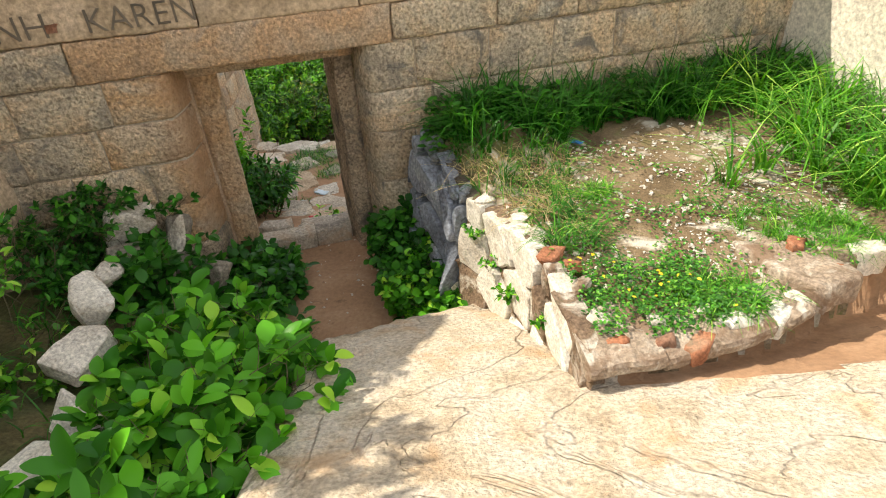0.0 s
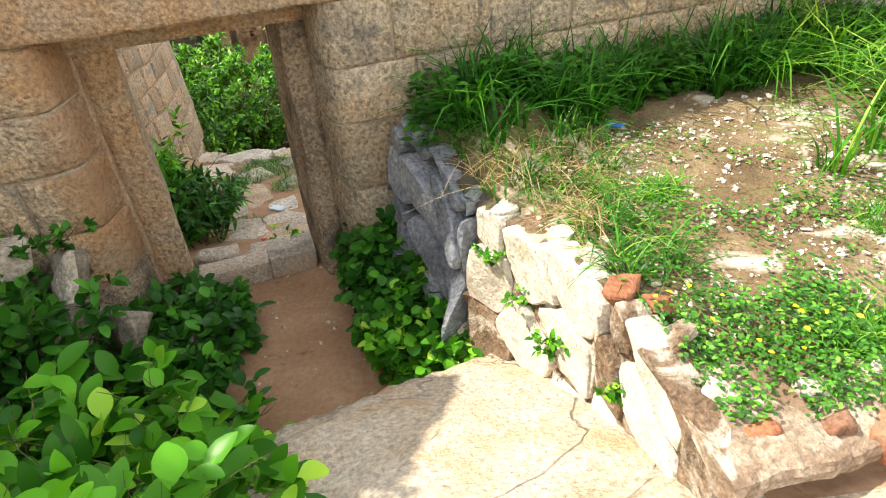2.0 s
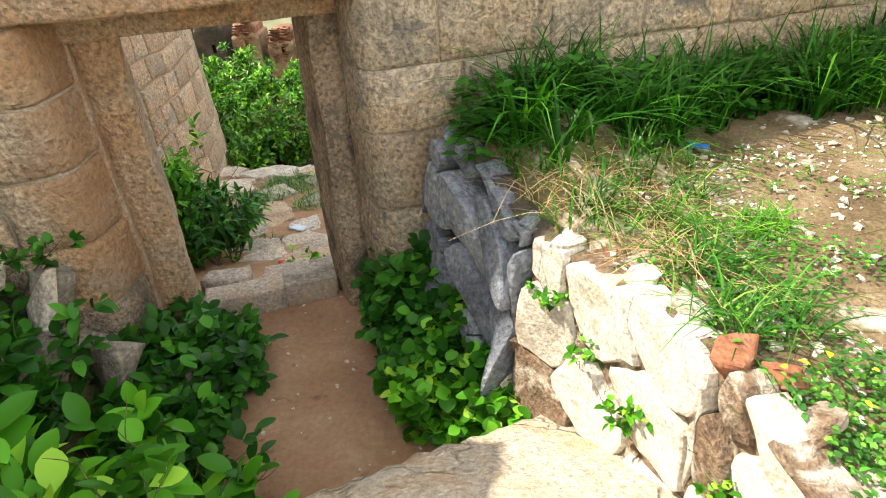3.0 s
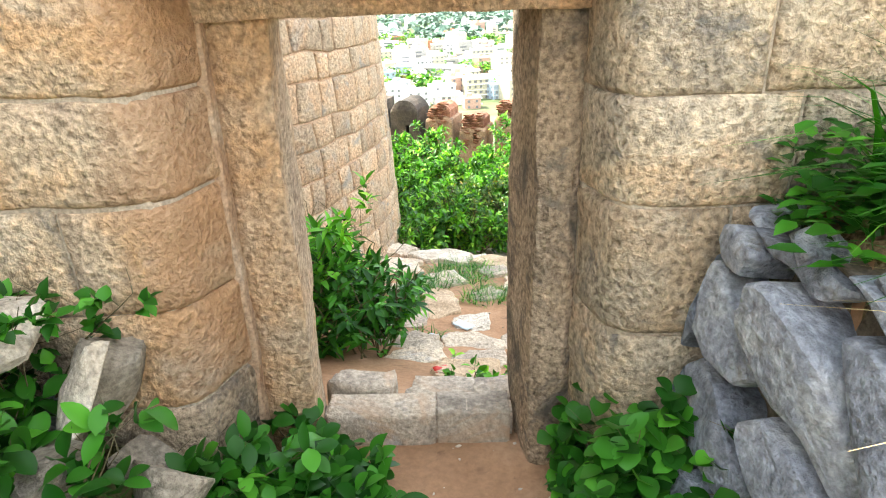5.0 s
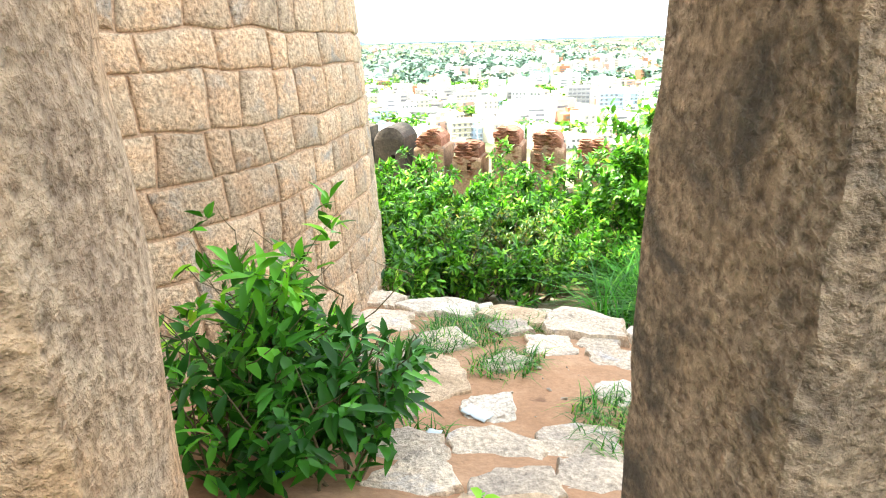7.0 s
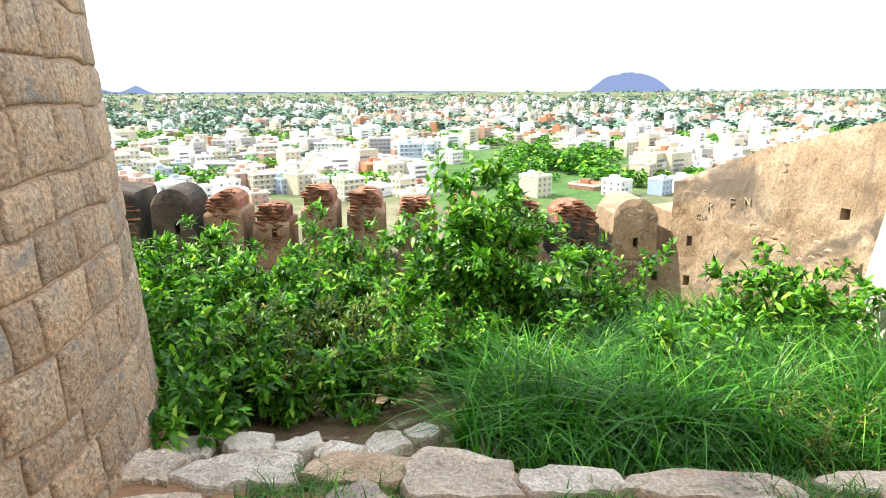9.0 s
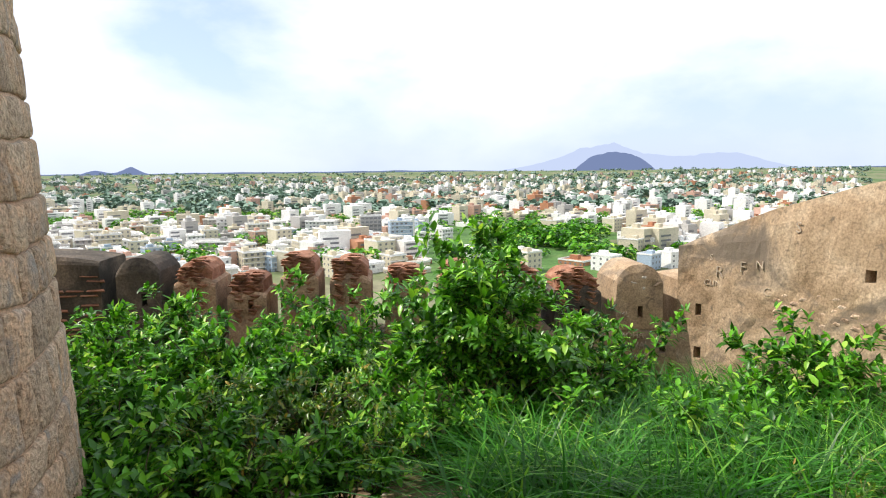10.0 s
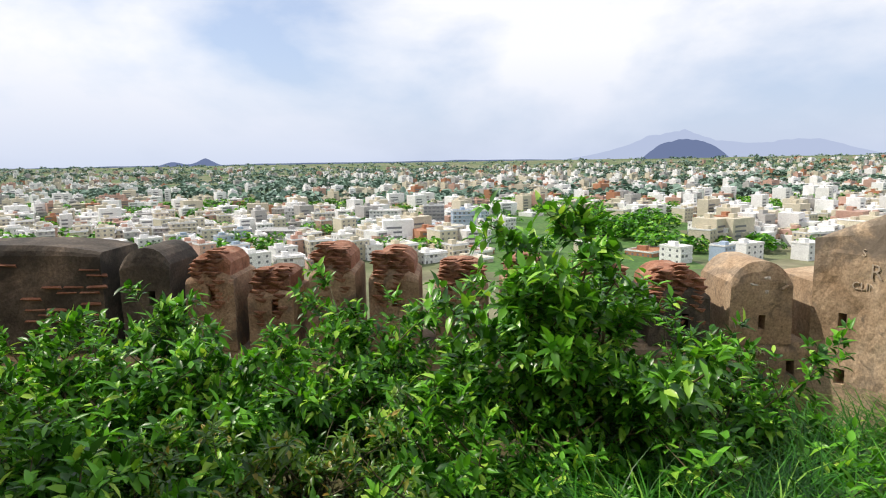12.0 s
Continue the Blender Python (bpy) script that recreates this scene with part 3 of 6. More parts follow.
CREST = [(-0.16, 4.60), (-0.09, 4.30), (0.00, 4.06), (0.12, 3.76), (0.30, 3.50), (0.43, 3.20), (0.57, 2.86), (0.645, 2.50), (0.72, 2.13)]
CREST_Z = [-0.52, -0.48, -0.48, -0.60, -0.61, -0.56, -0.55, -0.62, -0.68]
LIP = [(0.70, 2.11), (1.12, 2.17), (1.50, 2.27), (1.78, 2.37), (2.02, 2.52), (2.60, 2.80)]
PLATFORM = [(0.06, 4.75)] + [(x + 0.08, y + 0.02) for x, y in CREST[:-1]] + [(0.80, 2.24)] + [(x, y + 0.10) for x, y in LIP[1:]] + [(6.0, 3.0), (6.0, 7.0), (0.2, 4.85)]


def inside(poly, x, y):
    hit = False
    for (ax, ay), (bx, by) in zip(poly, poly[1:] + poly[:1]):
        if (ay > y) != (by > y) and x < (bx - ax) * (y - ay) / (by - ay) + ax:
            hit = not hit
    return hit


def platform_z(x, y):
    z = -0.67 + 0.075 * min(2.2, max(-0.2, y - 2.3)) + 0.20 * math.exp(-((x - 0.40) ** 2 / 0.16 + (y - 4.25) ** 2 / 0.16)) + 0.06 * math.exp(-((x - 0.52) ** 2 + (y - 3.05) ** 2) / 0.10)
    return z + 0.025 * nz(x, y, 1.0, 3.0) + 0.012 * nz(x, y, 2.0, 9.0)


def smooth(a, b, t):
    t = min(1.0, max(0.0, (t - a) / (b - a)))
    return t * t * (3 - 2 * t)


OUT_Y = [4.6, 5.2, 5.5, 6.0, 6.7, 7.7, 8.4, 8.95, 9.05, 9.35, 11, 13, 15, 16, 18, 40, 75, 130]
OUT_Z = [-1.72, -1.75, -1.88, -2.08, -2.33, -2.43, -2.53, -2.63, -2.72, -2.95, -3.35, -3.8, -4.05, -4.4, -6.5, -30, -57, -60]


def ground_z(x, y):
    r = math.hypot(x, y)
    u, v = to_wall(x, y)
    if r > 140 or y > 130:
        base = -60.0 if y > -50 else -20
        return base + 44 * smooth(2200, 4700, r) + (1.5 * nz(x, y, 0, 0.004) if r < 3000 else 0)
    if v > 0.52 and y > 4:
        yy = y + 0.16 * min(3.5, max(-1.0, x + 2.0)) * smooth(7.5, 8.6, y)
        z = float(np.interp(yy, OUT_Y, OUT_Z))
        if abs(x) > 14:
            z = min(z, -4 - (abs(x) - 14) * 0.5)
        return max(-60, z) + 0.02 * nz(x, y, 3, 2.5) + 0.01 * nz(x, y, 5, 9)
    rk = -0.39 * y + 0.06 * max(0.0, x - 0.8)
    scale_edge = nz(x * 0.8 + 0.5 * y, y, 12, 0.9) + 0.25 * nz(x, y, 13, 3.0)
    rk = min(rk, 2.0) + 0.03 * nz(x, y, 0, 1.3) + 0.010 * nz(x, y, 4, 6) + 0.022 * smooth(0.0, 0.05, scale_edge) + 0.016 * smooth(0.28, 0.32, scale_edge)
    pit = -1.70 + 0.012 * nz(x, y, 6, 4)
    e = (x + 0.89) * -0.45 + (y - 2.92) * 0.89
    z = rk if e <= 0 else max(pit, rk - 0.42 * smooth(0.0, 0.10, e) - 0.25 * smooth(0.12, 0.3, e))
    if y > 3.6:
        z = pit
    g = smooth(-0.80, -1.05, x)
    z = z * (1 - g) + min(z, max(pit, rk - 0.38)) * g
    bank = max(rk, -0.98 - 0.30 * smooth(3.2, 3.8, y) + 0.08 * nz(x, y, 8, 2.0)) + 0.10 * smooth(-2.0, -2.6, x)
    b = smooth(-1.72, -1.98, x) if y < 4.6 else 0
    z = z * (1 - b) + max(z, bank) * b
    if inside(PLATFORM, x, y):
        z = platform_z(x, y)
    return z


def axis_lines(lo, hi, fine, far_lo, far_hi):
    a = list(np.arange(lo, hi + 1e-6, fine))
    step, p, up = fine, hi, []
    while p < far_hi:
        step *= 1.16
        p += step
        up.append(min(p, far_hi))
    step, p, down = fine, lo, []
    while p > far_lo:
        step *= 1.16
        p -= step
        down.append(max(p, far_lo))
    return down[::-1] + a + up


GX = axis_lines(-3.2, 3.4, 0.055, -4800, 4800)
GY = axis_lines(-0.6, 9.8, 0.055, -900, 4850)
gv = [(x, y, ground_z(x, y)) for y in GY for x in GX]
gf, gi = [], []
for j in range(len(GY) - 1):
    for i in range(len(GX) - 1):
        q = j * len(GX) + i
        gf.append([q, q + 1, q + 1 + len(GX), q + len(GX)])
        x, y = (GX[i] + GX[i + 1]) / 2, (GY[j] + GY[j + 1]) / 2
        u, v = to_wall(x, y)
        if math.hypot(x, y) > 60:
            gi.append(5 if 330 < y < 640 and 0.045 * y < x < 0.40 * y else 4)
        elif v > 0.5 and y > 4:
            gi.append(0 if y < 9.3 and -5 < x < 4 else (2 if y < 11.5 and -3.6 < x < -0.6 else 3))
        elif inside(PLATFORM, x, y):
            gi.append(2)
        elif (x + 0.89) * -0.45 + (y - 2.92) * 0.89 > 0.16 or y > 3.6:
            gi.append(0 if x > -1.75 else 3)
        elif x < -0.98:
            gi.append(3)
        else:
            gi.append(0 if x > 0.85 and y > 2.14 + 0.10 * max(0.0, x - 1.6) + 0.05 * nz(x, y, 6, 5) else 1)
ground = new("ground", mesh("ground", gv, gf, [SOIL, GRANITE, DRY_SOIL, GREEN_SOIL, PLAIN, MEADOW], True, gi))
tagged(ground, "granite outcrop, red soil and weedy slope running out to a green plain", "ground", kind="structure")

# ---- the gate wall ----
gate = thing("wall_gate", (*wp(0, 0), 0), "weathered tan granite block wall with a low doorway", "wall", kind="structure")
gate.matrix_basis = Matrix.Identity(4)
TOP = 1.26


def corner_path(points, lean=0.0):
    """A wall face that follows a plan line given in the gate's frame."""
    pts = [Vector(wp(*p)) for p in points]
    acc = [0.0]
    for a, b in zip(pts, pts[1:]):
        acc.append(acc[-1] + (b - a).length)

    def f(s, z):
        k = 0
        while k < len(pts) - 2 and s > acc[k + 1]:
            k += 1
        a, b = pts[k], pts[k + 1]
        d = (b - a).normalized()
        p = a + d * (s - acc[k])
        return (p.x, p.y), (d.y, -d.x)
    return f, acc[-1]


RIGHT_FACE, RIGHT_LEN = corner_path([(-0.115, 0.32), (-0.075, 0.12), (-0.055, 0.05), (-0.02, 0.012), (0.03, 0.0), (4.9, 0.0)])
LEFT_FACE, LEFT_LEN = corner_path([(-5.2, 0.0), (-1.52, 0.0), (-1.47, 0.012), (-1.435, 0.05), (-1.41, 0.12), (-1.345, 0.32)])
rng = random.Random(4)


def lay(parent, path, s_from, s_to, z0, z1, widths, mat, name="stone_block", gap=0.010, depth=0.14, bulge=0.015, step=0.07, first=None, warp=None):
    s, k = s_from, 0
    while s < s_to - 0.02:
        w = first if first and k == 0 else rng.uniform(*widths)
        e = s_to if s_to - (s + w) < widths[0] * 0.6 else s + w
        v, f = block(path, s + gap / 2, e - gap / 2, z0 + gap / 2, z1 - gap / 2, rng.uniform(0, 90), depth, bulge, step)
        if warp:
            v = [warp(*p) for p in v]
        v, m = recentred(v)
        part(name, mesh(name, v, f, mat, True), parent, matrix=m)
        s, k = e, k + 1


def mortar_bed(parent, path, s0, s1, z0, z1):
    """The mortar that shows between the stones, nearly flush with their edges."""
    v, f = block(lambda s, z: (tuple(p - 0.004 * n for p, n in zip(*path(s, z))), path(s, z)[1]), s0, s1, z0, z1, 3.0, 0.05, 0.0, 0.06, rough=0.25)
    part("mortar_joint", mesh("mortar_joint", v, f, MORTAR, True), parent)


mortar_bed(gate, RIGHT_FACE, 0.01, 4.5, -1.75, 0.24)
mortar_bed(gate, LEFT_FACE, LEFT_LEN - 2.4, LEFT_LEN - 0.01, -1.75, 0.22)
COURSES = [(-1.75, -1.36), (-1.36, -0.90), (-0.90, -0.47), (-0.47, -0.14), (-0.14, 0.24)]
for (z0, z1), first in zip(COURSES, (0.62, 0.75, 0.62, 0.78, 0.66)):
    lay(gate, RIGHT_FACE, 0.0, 4.55, z0, z1, (0.45, 0.85), LICHEN_STONE if z0 < -1.5 else GATE_STONE, first=first)
for k, (z0, z1) in enumerate(((-1.75, -1.14), (-1.14, -0.78), (-0.78, -0.42), (-0.42, -0.10), (-0.10, 0.22))):
    end = (0.70, 0.80, 0.62, 0.85, 0.72)[k]
    lay(gate, LEFT_FACE, LEFT_LEN - 2.4, LEFT_LEN - end, z0, z1, (0.45, 0.8), GATE_STONE)
    lay(gate, LEFT_FACE, LEFT_LEN - end, LEFT_LEN, z0, z1, (0.9, 1.0), LICHEN_STONE if k == 0 else JAMB_STONE)
# the lintel beam and the course above it
BEAM, _ = corner_path([(-5.2, -0.015), (4.9, -0.015)])
lay(gate, BEAM, 5.2 - 1.98, 5.2 + 0.16, 0.22, 0.50, (3, 4), POST_STONE, "lintel", depth=0.32, bulge=0.012, step=0.08)
lay(gate, BEAM, 5.2 - 3.9, 5.2 - 1.98, 0.22, 0.50, (0.5, 0.8), GATE_STONE)
lay(gate, BEAM, 5.2 + 0.16, 5.2 + 4.3, 0.24, 0.50, (0.5, 0.8), GATE_STONE)
lay(gate, BEAM, 5.2 - 3.9, 5.2 + 4.3, 0.50, TOP, (0.9, 1.6), PLASTER, "coping", bulge=0.006)


def gate_box(name, u0, u1, v0, v1, z0, z1, mat, bevel=0.01, label=""):
    o = [wp(u0, v0), wp(u1, v0), wp(u1, v1), wp(u0, v1)]
    return part(name, slab(o, z0, z1, mat, name, bevel), gate, label)


gate_box("wall_core", 0.12, 4.4, 0.03, 0.62, -2.6, TOP - 0.02, MORTAR)
gate_box("wall_core", -5.2, -1.64, 0.03, 0.62, -2.6, TOP - 0.02, MORTAR)
gate_box("wall_core", -1.44, 0.0, 0.30, 0.62, 0.30, TOP - 0.02, MORTAR)
gate_box("wall_core", -0.03, 0.12, 0.15, 0.62, -2.6, 0.30, MORTAR)
gate_box("wall_core", -1.64, -1.47, 0.15, 0.62, -2.6, 0.30, MORTAR)
gate_box("jamb_fill", -0.10, -0.03, 0.34, 0.62, -2.6, 0.30, MORTAR)
gate_box("jamb_fill", -1.47, -1.335, 0.34, 0.62, -2.6, 0.30, MORTAR)


def post(u0, u1, v0, v1, z0, z1, seed, label, skew=0.0, mat=None, name="door_post"):
    """A rough-hewn stone door post, a little wavy along its edges."""
    bm = bmesh.new()
    bmesh.ops.create_cube(bm, size=1.0)
    bmesh.ops.subdivide_edges(bm, edges=[e for e in bm.edges if abs(e.verts[0].co.z - e.verts[1].co.z) > 0.5], cuts=22, use_grid_fill=True)
    bmesh.ops.subdivide_edges(bm, edges=[e for e in bm.edges if abs(e.verts[0].co.z - e.verts[1].co.z) < 1e-4], cuts=3, use_grid_fill=True)
    c = Vector((*wp((u0 + u1) / 2, (v0 + v1) / 2), (z0 + z1) / 2))
    for v in bm.verts:
        p = v.co
        round_off = 1 - 0.09 * (abs(p.x) > 0.49 and abs(p.y) > 0.49)
        z = p.z * (z1 - z0)
        a = Vector((p.x * (u1 - u0) * round_off, p.y * (v1 - v0) * round_off, z))
        n = 0.014 * nz(a.x * 5 + seed, a.y * 5, a.z * 2.2) + 0.007 * nz(a.x * 14, a.y * 14 + seed, a.z * 12)
        a.x += n if p.x > 0 else -n
        a.y += n
        a.x += skew * (p.y + 0.5)
        v.co = (a.x * CA - a.y * SA, a.x * SA + a.y * CA, a.z)
    me = bpy.data.meshes.new("post")
    bm.to_mesh(me)
    bm.free()
    me.materials.append(mat or POST_STONE)
    return part(name, me, gate, label, Matrix.Translation(c))


post(-0.275, -0.105, 0.30, 0.74, -1.80, 0.12, 1.0, "rough grey-brown stone door post", -0.05, LICHEN_STONE)
post(-1.345, -1.13, 0.30, 0.74, -1.80, 0.12, 5.0, "reddish rough stone door post", -0.05, JAMB_STONE)
lay(gate, corner_path([(-1.40, 0.27), (0.02, 0.27)])[0], 0.0, 1.42, 0.085, 0.27, (2, 3), POST_STONE, "inner_lintel", depth=0.33, bulge=0.008)
# raked mortar along the posts
post(-0.118, -0.086, 0.272, 0.33, -1.75, 0.10, 11.0, "", 0.0, MORTAR, "mortar_joint")
post(-1.374, -1.326, 0.270, 0.33, -1.75, 0.10, 14.0, "", 0.0, RUST_MORTAR, "mortar_joint")

sill = thing("door_sill", (*wp(-0.67, 0.58), -1.5), "grey hewn stone threshold in two pieces", "door sill", kind="structure")
sill.matrix_basis = Matrix.Identity(4)
lay(sill, corner_path([(-1.14, 0.46), (-0.33, 0.46)])[0], 0.0, 0.81, -1.76, -1.545, (0.45, 0.5), SLAB_STONE, "threshold_stone", gap=0.005, depth=0.16, bulge=0.008, step=0.05)
o = [wp(-1.15, 0.475), wp(-0.32, 0.475), wp(-0.32, 0.585), wp(-1.15, 0.585)]
part("threshold_top", slab(o, -1.70, -1.549, SLAB_STONE, "threshold_top", 0.014), sill)
for u, v, w, d, z in ((-1.0, 0.72, 0.34, 0.18, -1.68), (-0.64, 0.75, 0.36, 0.2, -1.75), (-0.38, 0.76, 0.30, 0.2, -1.76)):
    fv, ff = flagstone(random.Random(int(-u * 100)), w, d, 0.3)
    x, y = wp(u, v)
    part("back_stone", mesh("back_stone", fv, ff, SLAB_STONE, True), sill, matrix=pose(x, y, z, 0, 0, 15))

# carved letters on the lintel, scratches on the posts
def letters(text, size, mat, matrix, parent, name, depth=0.004, shear=0.0):
    c = bpy.data.curves.new(name, "FONT")
    c.body, c.size, c.extrude, c.shear, c.resolution_u = text, size, depth, shear, 2
    c.offset = -0.012 * size
    tmp = bpy.data.objects.new(name, c)
    me = bpy.data.meshes.new_from_object(tmp)
    bpy.data.objects.remove(tmp)
    me.materials.clear()
    me.materials.append(mat)
    return part(name, me, parent, matrix=matrix)


def on_gate(u, z, v=-0.032, tilt=0.0):
    x, y = wp(u, v)
    return pose(x, y, z, 90, 0, 15) @ pose(0, 0, 0, 0, 0, tilt)


letters("KAREN", 0.215, CARVING, on_gate(-1.80, 0.545, -0.026), gate, "carved_letters")
letters("NH", 0.22, CARVING, on_gate(-2.33, 0.545, -0.026), gate, "carved_letters")
for u, z, w in ((-1.99, 0.60, 0.05),):
    o = [wp(u - w, -0.04), wp(u + w, -0.04), wp(u + w, 0.05), wp(u - w, 0.05)]
    part("broken_hollow", slab(o, z - 0.045, z + 0.045, BRICK, "broken_hollow", 0.02), gate, "broken red brick hollow")

# ---- the walls that close the court ----
def plain_wall(name, a, b, thick, z0, z1, mat, label):
    a, b = Vector(a), Vector(b)
    d = (b - a).normalized()
    n = Vector((-d.y, d.x)) * thick
    o = [tuple(a), tuple(b), tuple(b + n), tuple(a + n)]
    ob = new(name, slab(o, z0, z1, mat, name, 0.02))
    return tagged(ob, label, "wall", kind="structure")


side_wall = plain_wall("wall_east", wp(4.10, 0.0), wp(4.0, -4.4), -0.5, -2.0, 1.3, PALE_PLASTER, "sunlit pale plastered masonry wall beside the grass")
# ---- the bastion ----
BC, BR = Vector((-6.7, 8.6)), 3.71
bastion = thing("wall_bastion", (BC.x, BC.y, 0), "round bastion of dressed tan granite blocks", "bastion", kind="structure")
bastion.matrix_basis = Matrix.Identity(4)


def bastion_face(s, z):
    r = BR - 0.055 * (z + 1.2)
    a = s / BR
    return (BC.x + r * math.cos(a), BC.y + r * math.sin(a)), (math.cos(a), math.sin(a))


def settle(x, y, z):
    """The uneven run of the bastion's courses."""
    a, r = math.atan2(y - BC.y, x - BC.x), math.hypot(x - BC.x, y - BC.y)
    s = a * BR
    dz = 0.060 * nz(s * 0.9, z * 1.1, 21) + 0.040 * nz(s * 2.6, z * 2.2, 22)
    a += (0.050 * nz(s * 1.5, z * 2.4, 23) + 0.030 * nz(s * 4.0, z * 5.0, 24)) / BR
    return BC.x + r * math.cos(a), BC.y + r * math.sin(a), z + dz


cv, cf = [], []
for j, z in enumerate((-4.6, 4.4)):
    for i in range(72):
        r = BR - 0.055 * (z + 1.2) - 0.006
        cv.append((BC.x + r * math.cos(i * math.pi / 36), BC.y + r * math.sin(i * math.pi / 36), z))
for i in range(72):
    cf.append([i, (i + 1) % 72, 72 + (i + 1) % 72, 72 + i])
cf.append(list(range(72, 144)))
part("wall_core", mesh("wall_core", cv, cf, WARM_MORTAR, True), bastion)
z = -2.95
rng = random.Random(9)
while z < 0.95:
    h = rng.uniform(0.20, 0.34)
    a0, a1 = radians(-62 + rng.uniform(0, 3)), radians(27)
    lay(bastion, bastion_face, a0 * BR, a1 * BR, z, z + h, (0.16, 0.48), BASTION_STONE, gap=0.016, depth=0.05, bulge=0.016, step=0.075, warp=settle)
    z += h
# unseen link, built up to 4.4 to keep sun off the door posts
plain_wall("wall_link", (-3.3, 4.9), (-4.3, 6.0), 0.4, -3.0, 4.4, GATE_STONE, "unseen wall added between gate and bastion, raised to block the sun")

# ---- the parapet on the far edge ----
PY = 15.15
parapet = thing("wall_parapet", (0, PY, -4), "plastered brick parapet with rounded merlons and narrow crenels", "parapet", kind="structure")
parapet.matrix_basis = Matrix.Identity(4)


def profile_slab(name, xs, top, zb, y0, y1, holes, mats, seed, rough=0.012, step=0.06, place=None):
    """A standing slab with a top profile and holes that go right through it."""
    lines = sorted(set([round(v, 4) for v in xs] + [round(v, 4) for h in holes for v in h[:2]]))
    rows = sorted(set([round(v, 4) for h in holes for v in h[2:]]))
    zmin_top = min(top(x) for x in lines)
    zs = sorted(set(rows + [round(v, 4) for v in np.arange(zb, zmin_top - 0.05, step)]))
    nzr = len(zs)
    vs, fs = [], []

    def grid(y, sign):
        q = len(vs)
        for x in lines:
            for k in range(nzr + 3):
                if k < nzr:
                    z = zs[k]
                else:
                    z = zs[-1] + (top(x) - zs[-1]) * (k - nzr + 1) / 3
                d = rough * (nz(x * 3 + seed, z * 3, y) + 0.5 * nz(x * 9, z * 9 + seed, y))
                r = 0.05 * (k == nzr + 2) + 0.015 * (k == nzr + 1)
                vs.append((x, y + sign * (-r) + d, z))
        return q

    a, b = grid(y0, -1), grid(y1, 1)
    R = nzr + 3

    def solid(i, k):
        if i < 0 or k < 0 or i >= len(lines) - 1 or k >= R - 1:
            return False
        if k < nzr - 1:
            cx, cz = (lines[i] + lines[i + 1]) / 2, (zs[k] + zs[k + 1]) / 2
            return not any(h[0] < cx < h[1] and h[2] < cz < h[3] for h in holes)
        return True

    for i in range(len(lines) - 1):
        for k in range(R - 1):
            if not solid(i, k):
                continue
            p, q = a + i * R + k, a + (i + 1) * R + k
            s, t = b + i * R + k, b + (i + 1) * R + k
            fs.append([p, q, q + 1, p + 1])
            fs.append([s, s + 1, t + 1, t])
            if not solid(i - 1, k):
                fs.append([p, p + 1, s + 1, s])
            if not solid(i + 1, k):
                fs.append([q, t, t + 1, q + 1])
            if not solid(i, k - 1):
                fs.append([p, s, t, q])
            if not solid(i, k + 1):
                fs.append([p + 1, q + 1, t + 1, s + 1])
    if place:
        vs = [place(*v) for v in vs]
    return mesh(name, vs, fs, mats)


def dome(x0, x1, top, drop, power=2.6):
    def f(x):
        t = abs((x - (x0 + x1) / 2) / ((x1 - x0) / 2))
        return top - drop * t ** power
    return f


def spaced(a, b, step=0.06):
    n = max(3, int((b - a) / step))
    return [a + (b - a) * i / n for i in range(n + 1)]


MERLONS = [  # x0, x1, top, drop, material, brick cap, loophole
    (-7.9, -5.22, -1.84, 0.10, DARK_PLASTER, 0, None),
    (-5.10, -4.42, -1.90, 0.20, DARK_PLASTER, 0, (-4.74, -2.50)),
    (-4.33, -3.67, -1.93, 0.16, MERLON, 1, (-4.02, -2.46)),
    (-3.60, -2.97, -2.16, 0.08, MERLON, 1, (-3.28, -2.62)),
    (-2.86, -2.23, -1.88, 0.16, MERLON, 1, None),
    (-2.16, -1.48, -1.94, 0.16, MERLON, 1, (-1.85, -2.55)),
    (-1.38, -0.66, -2.10, 0.06, MERLON, 1, (-1.0, -2.62)),
    (-0.56, 0.16, -2.05, 0.16, MERLON, 1, None),
    (0.28, 1.02, -2.10, 0.16, MERLON, 1, None),
    (1.14, 1.94, -2.20, 0.18, DARK_PLASTER, 1, (1.56, -2.86)),
    (2.08, 2.90, -2.17, 0.24, HIGH_PLASTER, 0, (2.46, -2.89)),
]
brick_v, brick_f = rock(random.Random(3), (0.24, 0.14, 0.055), 0.10, 1)
brick_me = mesh("brick", brick_v, brick_f, BRICK)
rng = random.Random(21)
